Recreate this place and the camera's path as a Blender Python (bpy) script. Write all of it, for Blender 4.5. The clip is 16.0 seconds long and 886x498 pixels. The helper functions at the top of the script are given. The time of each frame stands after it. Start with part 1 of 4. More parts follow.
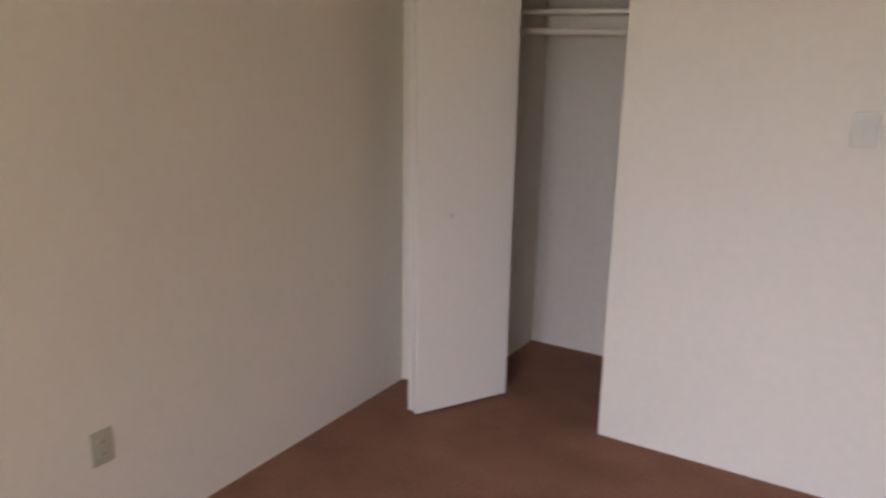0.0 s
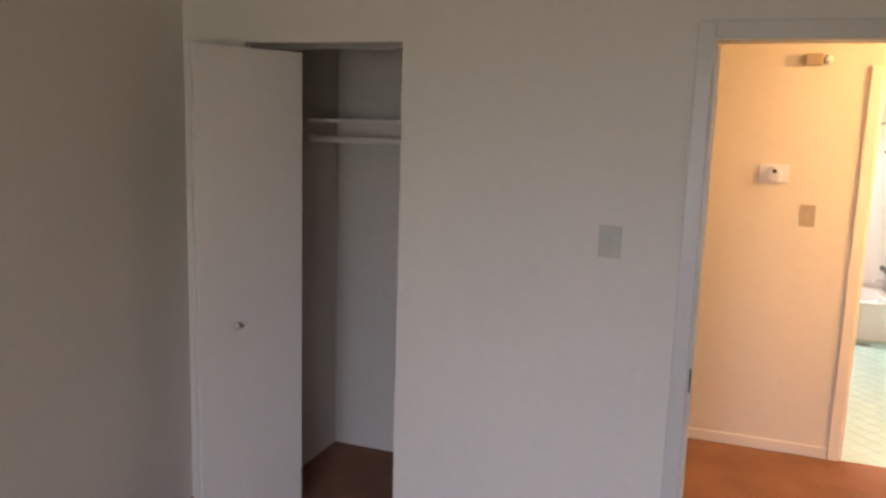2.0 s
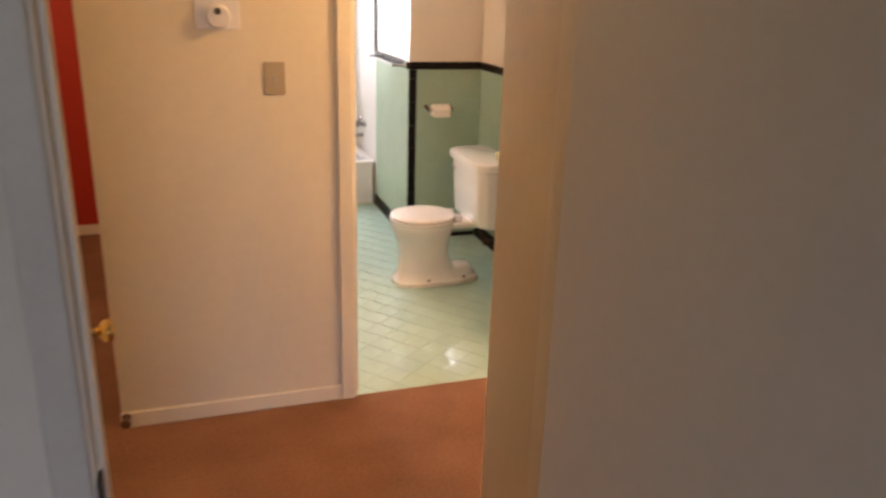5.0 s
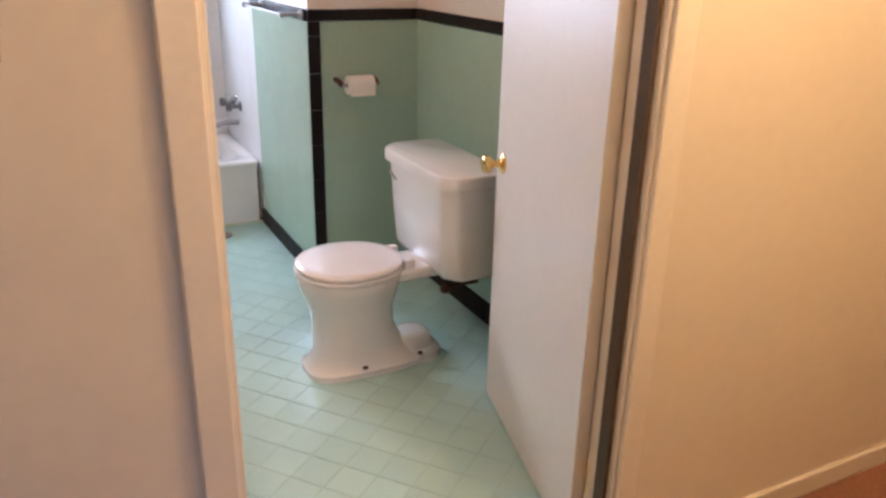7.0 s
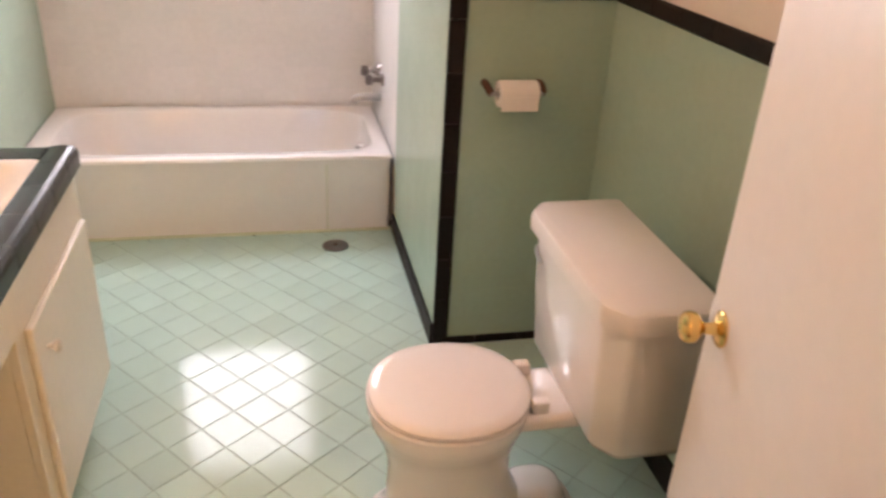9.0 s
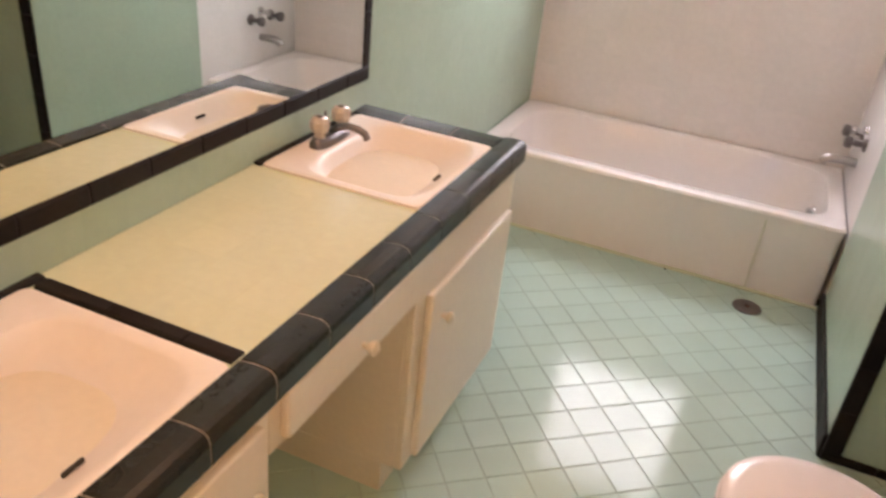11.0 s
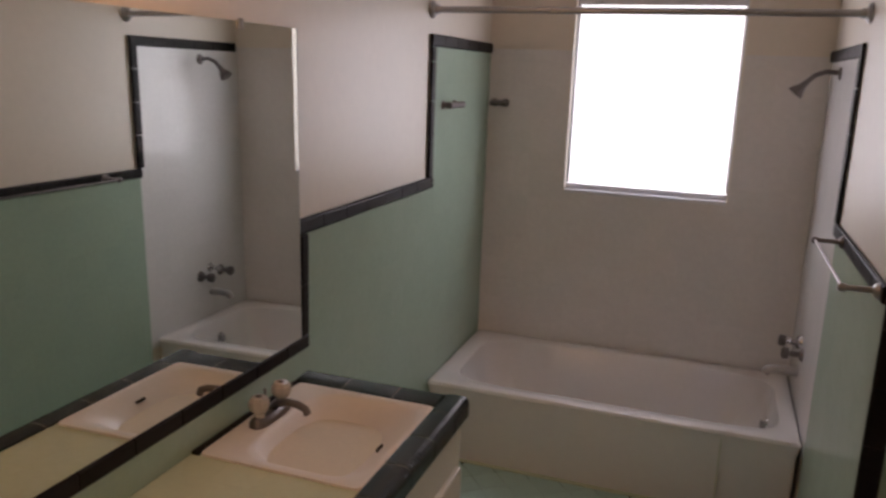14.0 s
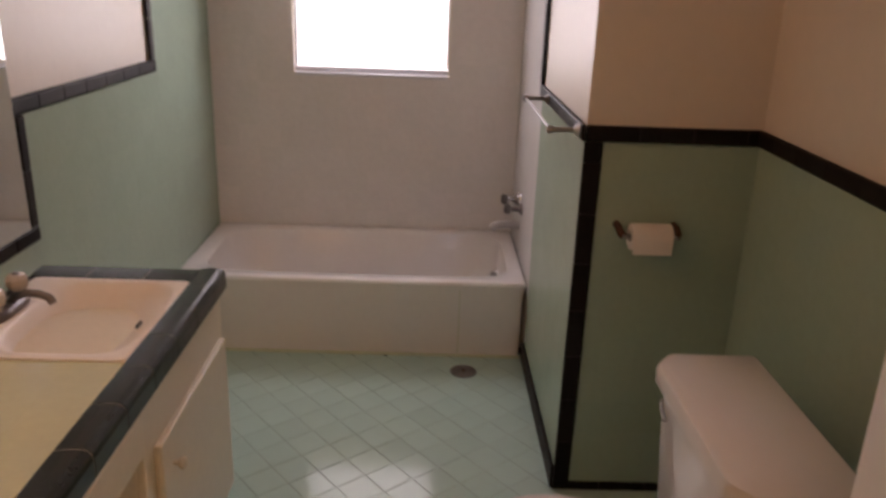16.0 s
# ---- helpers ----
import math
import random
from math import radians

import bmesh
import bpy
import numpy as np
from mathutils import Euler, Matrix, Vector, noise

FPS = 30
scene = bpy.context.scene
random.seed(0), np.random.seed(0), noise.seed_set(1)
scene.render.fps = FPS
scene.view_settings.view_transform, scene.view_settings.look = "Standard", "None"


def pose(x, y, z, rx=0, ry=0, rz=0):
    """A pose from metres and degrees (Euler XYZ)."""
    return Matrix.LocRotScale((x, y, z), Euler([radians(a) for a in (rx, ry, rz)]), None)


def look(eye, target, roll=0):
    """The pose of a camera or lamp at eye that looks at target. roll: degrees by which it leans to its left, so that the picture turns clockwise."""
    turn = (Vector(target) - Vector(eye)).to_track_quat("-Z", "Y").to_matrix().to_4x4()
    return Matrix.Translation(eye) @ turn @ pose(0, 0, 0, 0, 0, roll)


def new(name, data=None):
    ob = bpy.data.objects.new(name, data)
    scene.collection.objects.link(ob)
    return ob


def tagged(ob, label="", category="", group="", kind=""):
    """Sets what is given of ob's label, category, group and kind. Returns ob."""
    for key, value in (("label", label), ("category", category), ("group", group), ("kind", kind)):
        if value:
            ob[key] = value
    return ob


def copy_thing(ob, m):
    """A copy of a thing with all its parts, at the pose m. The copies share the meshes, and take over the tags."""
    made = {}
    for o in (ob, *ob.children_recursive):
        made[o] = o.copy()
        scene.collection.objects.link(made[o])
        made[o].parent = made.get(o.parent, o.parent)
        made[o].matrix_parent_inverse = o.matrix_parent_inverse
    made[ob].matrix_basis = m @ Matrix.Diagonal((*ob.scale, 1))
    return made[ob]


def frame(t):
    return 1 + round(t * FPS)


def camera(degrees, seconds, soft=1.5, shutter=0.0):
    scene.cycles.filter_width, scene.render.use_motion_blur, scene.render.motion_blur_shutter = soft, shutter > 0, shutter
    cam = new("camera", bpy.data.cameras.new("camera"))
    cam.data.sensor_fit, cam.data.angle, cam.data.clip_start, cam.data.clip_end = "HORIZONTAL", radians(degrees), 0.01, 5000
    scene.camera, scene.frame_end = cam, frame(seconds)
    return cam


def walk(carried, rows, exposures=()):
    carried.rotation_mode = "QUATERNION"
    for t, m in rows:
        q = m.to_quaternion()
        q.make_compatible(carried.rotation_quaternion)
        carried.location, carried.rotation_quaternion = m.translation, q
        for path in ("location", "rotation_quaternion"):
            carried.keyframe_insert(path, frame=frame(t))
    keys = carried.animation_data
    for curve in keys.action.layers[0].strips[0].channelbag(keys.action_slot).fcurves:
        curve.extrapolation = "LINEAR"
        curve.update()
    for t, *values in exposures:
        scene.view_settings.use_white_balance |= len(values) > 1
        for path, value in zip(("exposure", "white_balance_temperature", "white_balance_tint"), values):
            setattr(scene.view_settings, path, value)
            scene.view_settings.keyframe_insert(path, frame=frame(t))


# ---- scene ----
cam = camera(59.4, 16.0, soft=2.6, shutter=0.4)
PATH = [
    (0, (-1.727, -6.736, 1.63), (-2.739, -5.089, 1.116), 1.0),
    (0.5, (-1.782, -6.692, 1.706), (-2.567, -4.92, 1.214), 2.7),
    (1, (-1.693, -6.673, 1.763), (-2.438, -4.859, 1.368), 2.2),
    (1.5, (-1.599, -6.649, 1.76), (-2.314, -4.808, 1.446), 1.5),
    (2, (-1.528, -6.638, 1.777), (-2.192, -4.778, 1.461), 1.8),
    (2.5, (-1.495, -6.556, 1.705), (-2.072, -4.675, 1.345), 1.6),
    (3, (-1.48, -6.331, 1.649), (-1.915, -4.436, 1.179), 1.3),
    (3.5, (-1.44, -6.044, 1.642), (-1.658, -4.148, 1.042), 0.7),
    (4, (-1.511, -5.72, 1.646), (-1.384, -3.833, 0.995), 1.7),
    (4.5, (-1.492, -5.362, 1.664), (-1.083, -3.512, 1.023), 2.3),
    (5, (-1.408, -4.954, 1.699), (-0.801, -3.162, 1.05), 1.7),
    (5.2, (-1.403, -4.787, 1.692), (-0.712, -3.027, 1.04), 2.5),
    (7.5, (-0.844, -2.85, 1.41), (0.02, -1.203, 0.673), 1.4),
    (8, (-0.703, -2.588, 1.426), (0.062, -0.918, 0.632), 1.2),
    (8.5, (-0.595, -2.342, 1.444), (0.061, -0.648, 0.608), 2.4),
    (9, (-0.492, -2.197, 1.504), (-0.086, -0.457, 0.606), 3.3),
    (9.5, (-0.442, -2.129, 1.508), (-0.347, -0.365, 0.569), 4.9),
    (10, (-0.436, -2.121, 1.492), (-0.624, -0.389, 0.51), 7.0),
    (12.5, (-0.534, -2.071, 1.609), (-1.478, -0.417, 0.997), 4.3),
    (13, (-0.485, -2.08, 1.637), (-1.384, -0.353, 1.18), 3.0),
    (13.5, (-0.458, -2.068, 1.652), (-1.232, -0.269, 1.244), 2.7),
    (14, (-0.423, -2.059, 1.671), (-1.061, -0.217, 1.226), 2.1),
    (14.5, (-0.391, -2.08, 1.66), (-0.89, -0.195, 1.215), 1.5),
    (15, (-0.384, -2.099, 1.638), (-0.731, -0.186, 1.17), 1.4),
    (15.5, (-0.386, -2.124, 1.607), (-0.57, -0.205, 1.075), 1.8),
    (16, (-0.435, -2.172, 1.571), (-0.395, -0.281, 0.921), 2.1),
]
EXPOSURES = [(0.0, 0.82, 6900, 18), (0.6, 0.88, 6600, 17), (1.5, 0.55, 6500, 18), (2.5, 0.15, 6500, 17), (4.0, 0.06, 6900, 20), (4.5, -0.14, 6700, 18), (5.1, -0.45, 6300, 14), (7.4, -0.62, 5100, 16), (8.0, -0.55, 6200, 21), (10.0, -0.76, 6500, 23),
             (12.5, -1.4, 6500, 24), (13.0, -1.82, 6300, 22), (13.5, -2.32, 6300, 22), (14.5, -2.83, 6400, 24), (15.2, -2.75, 6500, 26), (16.0, -2.2, 6800, 28)]
walk(cam, [(t, look(eye, target, roll)) for t, eye, target, roll in PATH], EXPOSURES)
VANITY_WATTS = 15.5
BATH_DAY, BED_DAY, HALL_WATTS, SKY_GLOW = 25.0, 18.5, 78.0, 9.0


# ---- world, lamps, exposure ----
world = bpy.data.worlds.new("sky")
scene.world = world
world.use_nodes = True
wn = world.node_tree.nodes
sky = wn.new("ShaderNodeTexSky")
sky.sky_type, sky.sun_disc, sky.sun_elevation, sky.sun_rotation = "NISHITA", False, radians(50), radians(20)
world.node_tree.links.new(sky.outputs["Color"], wn["Background"].inputs["Color"])
wn["Background"].inputs["Strength"].default_value = 0.1


def area_lamp(name, eye, target, w, h, watts, colour, spread=180.0):
    data = bpy.data.lights.new(name, "AREA")
    data.spread = radians(spread)
    data.shape, data.size, data.size_y, data.energy, data.color = "RECTANGLE", w, h, watts, colour
    ob = new(name, data)
    ob.matrix_world = look(eye, target)
    return ob


area_lamp("bathroom_window_daylight", (-0.736, 1.85, 1.58), (-0.736, -1.0, 0.9), 0.72, 0.88, BATH_DAY, (0.93, 0.95, 1.0))
area_lamp("bedroom_window_daylight", (-1.8, -8.56, 1.48), (-1.85, -6.56, 0.33), 1.5, 1.2, BED_DAY, (0.54, 0.64, 1.0), 74.0)


def bulb(name, place, watts, colour, size):
    data = bpy.data.lights.new(name, "POINT")
    data.energy, data.color, data.shadow_soft_size = watts, colour, size
    new(name, data).location = place


# unseen fill light, added only to brighten the red wall
bulb("passage_fill_bulb", (-2.6, -0.9, 2.26), 30.0, (1.0, 0.66, 0.34), 0.09)
for dy in (-0.16, 0.16):
    bulb("vanity_bulb", (-1.37, -0.95 + dy, 2.12), VANITY_WATTS, (1.0, 0.57, 0.30), 0.055)
bulb("hall_bulb", (0.20, -2.60, 2.28), HALL_WATTS, (1.0, 0.61, 0.25), 0.09)

# ---- materials ----


def mat(name, colour, rough=0.5, metal=0.0, vary=0.06, scale=6.0, bump=0.0, bump_scale=180.0, coat=0.0, spec=0.5, rand=0.0):
    """Principled surface with a broad and a fine variation of colour, fine relief and, if asked, a tint for each piece."""
    m = bpy.data.materials.new(name)
    m.use_nodes = True
    n, l = m.node_tree.nodes, m.node_tree.links
    b = n["Principled BSDF"]
    b.inputs["Roughness"].default_value, b.inputs["Metallic"].default_value = rough, metal
    b.inputs["Coat Weight"].default_value = coat
    b.inputs["Specular IOR Level"].default_value = spec
    tc = n.new("ShaderNodeTexCoord")
    big, fine = n.new("ShaderNodeTexNoise"), n.new("ShaderNodeTexNoise")
    big.inputs["Scale"].default_value, big.inputs["Detail"].default_value = scale * 0.35, 4
    fine.inputs["Scale"].default_value, fine.inputs["Detail"].default_value = scale * 9, 3
    add = n.new("ShaderNodeMath")
    add.operation = "ADD"
    for tex in (big, fine):
        l.new(tc.outputs["Object"], tex.inputs["Vector"])
    l.new(big.outputs["Fac"], add.inputs[0])
    l.new(fine.outputs["Fac"], add.inputs[1])
    rng = n.new("ShaderNodeMapRange")
    rng.inputs["From Min"].default_value, rng.inputs["From Max"].default_value = 0.6, 1.4
    rng.inputs["To Min"].default_value, rng.inputs["To Max"].default_value = 1 - vary, 1 + vary
    l.new(add.outputs[0], rng.inputs["Value"])
    out = rng.outputs["Result"]
    if rand:
        info, rr = n.new("ShaderNodeObjectInfo"), n.new("ShaderNodeMapRange")
        rr.inputs["To Min"].default_value, rr.inputs["To Max"].default_value = 1 - rand, 1 + rand
        l.new(info.outputs["Random"], rr.inputs["Value"])
        mul = n.new("ShaderNodeMath")
        mul.operation = "MULTIPLY"
        l.new(out, mul.inputs[0])
        l.new(rr.outputs["Result"], mul.inputs[1])
        out = mul.outputs[0]
    hsv = n.new("ShaderNodeHueSaturation")
    hsv.inputs["Color"].default_value = (*colour, 1)
    l.new(out, hsv.inputs["Value"])
    l.new(hsv.outputs["Color"], b.inputs["Base Color"])
    if bump:
        t2, bm = n.new("ShaderNodeTexNoise"), n.new("ShaderNodeBump")
        t2.inputs["Scale"].default_value, t2.inputs["Detail"].default_value = bump_scale, 4
        bm.inputs["Strength"].default_value, bm.inputs["Distance"].default_value = bump, 0.004
        l.new(tc.outputs["Object"], t2.inputs["Vector"])
        l.new(t2.outputs["Fac"], bm.inputs["Height"])
        l.new(bm.outputs["Normal"], b.inputs["Normal"])
    return m


def tile_mat(name, colour, joint, axis, size=0.108, rough=0.18):
    """Glazed square tiles on a wall: axis names the wall's horizontal direction; flat: a level surface."""
    m = mat(name, colour, rough, vary=0.05, scale=5)
    n, l = m.node_tree.nodes, m.node_tree.links
    b = n["Principled BSDF"]
    geo, sep, com = n.new("ShaderNodeNewGeometry"), n.new("ShaderNodeSeparateXYZ"), n.new("ShaderNodeCombineXYZ")
    l.new(geo.outputs["Position"], sep.inputs[0])
    first, second = {"x": ("X", "Z"), "y": ("Y", "Z"), "flat": ("X", "Y")}[axis]
    l.new(sep.outputs[first], com.inputs[0])
    l.new(sep.outputs[second], com.inputs[1])
    br = n.new("ShaderNodeTexBrick")
    br.offset = 0.0
    br.inputs["Scale"].default_value = 1.0
    br.inputs["Mortar Size"].default_value, br.inputs["Mortar Smooth"].default_value = 0.0016, 0.6
    br.inputs["Brick Width"].default_value = br.inputs["Row Height"].default_value = size
    br.inputs["Color1"].default_value, br.inputs["Color2"].default_value = (1, 1, 1, 1), (0.955, 0.965, 0.96, 1)
    br.inputs["Mortar"].default_value = (*joint, 1)
    l.new(com.outputs[0], br.inputs["Vector"])
    mix = n.new("ShaderNodeMix")
    mix.data_type, mix.blend_type = "RGBA", "MULTIPLY"
    mix.inputs["Factor"].default_value = 1.0
    base = b.inputs["Base Color"].links[0].from_socket
    l.new(base, mix.inputs["A"])
    l.new(br.outputs["Color"], mix.inputs["B"])
    l.new(mix.outputs["Result"], b.inputs["Base Color"])
    bm = n.new("ShaderNodeBump")
    bm.invert = True
    bm.inputs["Strength"].default_value, bm.inputs["Distance"].default_value = 0.10, 0.0015
    l.new(br.outputs["Fac"], bm.inputs["Height"])
    wav, bm2 = n.new("ShaderNodeTexNoise"), n.new("ShaderNodeBump")
    wav.inputs["Scale"].default_value = 9
    bm2.inputs["Strength"].default_value, bm2.inputs["Distance"].default_value = 0.12, 0.01
    l.new(geo.outputs["Position"], wav.inputs["Vector"])
    l.new(wav.outputs["Fac"], bm2.inputs["Height"])
    l.new(bm.outputs["Normal"], bm2.inputs["Normal"])
    l.new(bm2.outputs["Normal"], b.inputs["Normal"])
    return m


M = dict(
    bed_wall=mat("warm white wall paint", (0.70, 0.64, 0.55), 0.65, vary=0.035, scale=3, bump=0.12, bump_scale=220),
    hall_wall=mat("cream wall paint", (0.72, 0.64, 0.52), 0.6, vary=0.035, scale=3, bump=0.12, bump_scale=220),
    bath_wall=mat("cream gloss wall paint", (0.76, 0.68, 0.58), 0.42, vary=0.03, scale=3, bump=0.06, bump_scale=200),
    ceiling=mat("flat ceiling paint", (0.78, 0.75, 0.70), 0.8, vary=0.03, scale=3, bump=0.2, bump_scale=150),
    # wall paint made darker, so the closet's shade sits in the colour
    closet=mat("wall paint darkened for closet shade", (0.60, 0.54, 0.46), 0.7, vary=0.06, scale=3, bump=0.12, bump_scale=220),
    red=mat("deep red wall paint", (0.42, 0.025, 0.012), 0.5, vary=0.08, scale=3, bump=0.1),
    trim=mat("cream gloss trim paint", (0.76, 0.69, 0.58), 0.35, vary=0.04, scale=8, bump=0.04, bump_scale=60),
    door=mat("white gloss door paint", (0.74, 0.69, 0.62), 0.38, vary=0.03, scale=4, bump=0.05, bump_scale=80),
    cabinet=mat("yellowed white cabinet paint", (0.74, 0.68, 0.57), 0.4, vary=0.05, scale=7, bump=0.05, bump_scale=70),
    carpet=mat("brown cut pile carpet", (0.27, 0.135, 0.085), 0.95, vary=0.28, scale=9, bump=0.9, bump_scale=420, spec=0.1),
    green_x=tile_mat("pale green wall tile along x", (0.37, 0.485, 0.388), (0.975, 0.98, 0.975), "x"),
    green_y=tile_mat("pale green wall tile along y", (0.37, 0.485, 0.388), (0.975, 0.98, 0.975), "y"),
    white_x=tile_mat("white wall tile along x", (0.77, 0.735, 0.71), (0.97, 0.965, 0.96), "x"),
    white_y=tile_mat("white wall tile along y", (0.74, 0.72, 0.71), (0.97, 0.965, 0.96), "y"),
    counter=tile_mat("pale green counter tile", (0.60, 0.64, 0.46), (0.95, 0.95, 0.92), "flat", rough=0.22),
    floor_tile=mat("pale green floor tile", (0.44, 0.60, 0.55), 0.095, vary=0.04, scale=14, rand=0.03, spec=0.24, bump=0.02, bump_scale=25),
    grout=mat("grey green grout", (0.38, 0.51, 0.465), 0.85, vary=0.2, scale=12),
    black=mat("black glazed trim tile", (0.014, 0.011, 0.010), 0.5, vary=0.25, scale=12, spec=0.14, rand=0.15, bump=0.03, bump_scale=30),
    black_edge=mat("black glazed counter edge tile", (0.017, 0.020, 0.018), 0.26, vary=0.25, scale=12, spec=0.32, rand=0.2, bump=0.04, bump_scale=30),
    tarnish=mat("tarnished chrome", (0.20, 0.18, 0.18), 0.3, 1.0, vary=0.25, scale=25),
    black_joint=mat("grey trim joint", (0.24, 0.215, 0.185), 0.8, vary=0.2, scale=20),
    porcelain=mat("white porcelain", (0.80, 0.76, 0.73), 0.10, vary=0.015, scale=4, coat=0.4),
    basin=mat("satin white basin enamel", (0.80, 0.75, 0.71), 0.34, vary=0.03, scale=6),
    enamel=mat("white bath enamel", (0.80, 0.77, 0.76), 0.16, vary=0.025, scale=4, coat=0.3),
    seat=mat("white plastic toilet seat", (0.80, 0.75, 0.73), 0.22, vary=0.015, scale=4),
    chrome=mat("chrome", (0.72, 0.72, 0.74), 0.10, 1.0, vary=0.05, scale=20),
    dull=mat("dulled chrome", (0.42, 0.41, 0.41), 0.28, 1.0, vary=0.12, scale=20),
    brass=mat("polished brass", (0.83, 0.58, 0.22), 0.16, 1.0, vary=0.08, scale=20),
    old_brass=mat("tarnished brass", (0.30, 0.17, 0.07), 0.25, 1.0, vary=0.2, scale=20),
    dark=mat("dark bronze", (0.06, 0.045, 0.035), 0.4, 0.6, vary=0.2, scale=20),
    rust=mat("rusty pipe", (0.13, 0.06, 0.035), 0.7, 0.3, vary=0.4, scale=25),
    acrylic=mat("cloudy acrylic knob", (0.50, 0.47, 0.43), 0.12, vary=0.05, scale=20),
    plate=mat("ivory switch plate", (0.43, 0.40, 0.31), 0.35, vary=0.04, scale=12),
    brown_plate=mat("tan switch plate", (0.42, 0.33, 0.20), 0.35, vary=0.05, scale=12),
    white_plastic=mat("white plastic", (0.74, 0.70, 0.68), 0.35, vary=0.03, scale=10),
    paper=mat("white paper", (0.80, 0.75, 0.70), 0.9, vary=0.04, scale=15, bump=0.3, bump_scale=90),
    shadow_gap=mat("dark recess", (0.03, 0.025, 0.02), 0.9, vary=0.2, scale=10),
    wood=mat("varnished wood", (0.30, 0.17, 0.08), 0.35, vary=0.2, scale=8),
    # holds the shade of the hinge gap as colour; also colours a door edge
    dark_brown=mat("dark brown stop shade and door edge", (0.075, 0.045, 0.025), 0.5, vary=0.3, scale=8, bump=0.1, bump_scale=60),
    # darker copy of the trim paint; carries the shade on the bedroom casing
    shaded_trim=mat("gloss trim paint darkened for shade", (0.58, 0.54, 0.48), 0.4, vary=0.05, scale=8, bump=0.05, bump_scale=60),
    vinyl=mat("white window frame", (0.72, 0.72, 0.76), 0.35, vary=0.03, scale=8),
)


def emit(name, colour, strength):
    m = bpy.data.materials.new(name)
    m.use_nodes = True
    b = m.node_tree.nodes["Principled BSDF"]
    b.inputs["Base Color"].default_value = (*colour, 1)
    b.inputs["Emission Color"].default_value = (*colour, 1)
    b.inputs["Emission Strength"].default_value = strength
    return m


M["sky_glow"] = emit("bright overcast sky", (1.0, 0.99, 1.0), SKY_GLOW)
M["shaded_sky"] = emit("shaded garden", (0.86, 0.90, 0.80), 3.9)
M["lit_glass"] = emit("lit opal glass", (1.0, 0.78, 0.5), 3.0)
glass = bpy.data.materials.new("window glass")
glass.use_nodes = True
gb = glass.node_tree.nodes["Principled BSDF"]
gb.inputs["Base Color"].default_value = (0.97, 0.98, 0.98, 1)
gb.inputs["Roughness"].default_value, gb.inputs["Transmission Weight"].default_value, gb.inputs["IOR"].default_value = 0.0, 1.0, 1.1
M["glass"] = glass
mirror = bpy.data.materials.new("silvered mirror")
mirror.use_nodes = True
mb = mirror.node_tree.nodes["Principled BSDF"]
mb.inputs["Base Color"].default_value = (0.80, 0.83, 0.80, 1)
mb.inputs["Roughness"].default_value, mb.inputs["Metallic"].default_value = 0.015, 1.0
M["mirror"] = mirror

# ---- mesh helpers ----


def box(bm, x0, x1, y0, y1, z0, z1, bevel=0.0, seg=2):
    g = bmesh.ops.create_cube(bm, size=1.0, matrix=Matrix.Translation(((x0 + x1) / 2, (y0 + y1) / 2, (z0 + z1) / 2)) @ Matrix.Diagonal((x1 - x0, y1 - y0, z1 - z0, 1)))
    if bevel:
        edges = list({e for v in g["verts"] for e in v.link_edges})
        bmesh.ops.bevel(bm, geom=edges, offset=bevel, segments=seg, affect="EDGES", profile=0.5)
    return bm


def mesh_of(name, bm, material, smooth=False):
    bmesh.ops.recalc_face_normals(bm, faces=bm.faces)
    data = bpy.data.meshes.new(name)
    bm.to_mesh(data)
    bm.free()
    data.materials.append(material)
    if smooth:
        for p in data.polygons:
            p.use_smooth = True
        data.set_sharp_from_angle(angle=radians(40))
    return data


def part(name, bm, material, parent=None, label="", smooth=False):
    ob = new(name, mesh_of(name, bm, material, smooth))
    if parent:
        ob.parent = parent
    if label:
        tagged(ob, label)
    return ob


def thing(name, place, label, category, group="", kind="", turn=0):
    ob = new(name)
    ob.empty_display_size = 0.05
    ob.matrix_world = pose(*place, 0, 0, turn)
    return tagged(ob, label, category, group, kind)


def structure(name, boxes, material, label, category, bevel=0.0):
    bm = bmesh.new()
    for b in boxes:
        box(bm, *b, bevel=bevel)
    return tagged(part(name, bm, material), label, category, kind="structure")


def ring(cx, cy, z, a, b, n=40, e=2.0):
    """A rounded loop: e = 2 is an ellipse, larger is squarer."""
    out = []
    for k in range(n):
        t = 2 * math.pi * k / n
        c, s = math.cos(t), math.sin(t)
        out.append(Vector((cx + a * math.copysign(abs(c) ** (2 / e), c), cy + b * math.copysign(abs(s) ** (2 / e), s), z)))
    return out


def loft(bm, loops, start=True, end=True):
    rows = [[bm.verts.new(p) for p in loop] for loop in loops]
    n = len(rows[0])
    for a, b in zip(rows, rows[1:]):
        for k in range(n):
            bm.faces.new((a[k], a[(k + 1) % n], b[(k + 1) % n], b[k]))
    if start:
        bm.faces.new(rows[0][::-1])
    if end:
        bm.faces.new(rows[-1])
    return bm


def lathe(bm, profile, m=None, n=24):
    """Turn (radius, height) pairs about z, then place by m."""
    m = m or Matrix()
    loft(bm, [[m @ Vector((r * math.cos(2 * math.pi * k / n), r * math.sin(2 * math.pi * k / n), h)) for k in range(n)] for r, h in profile])
    return bm


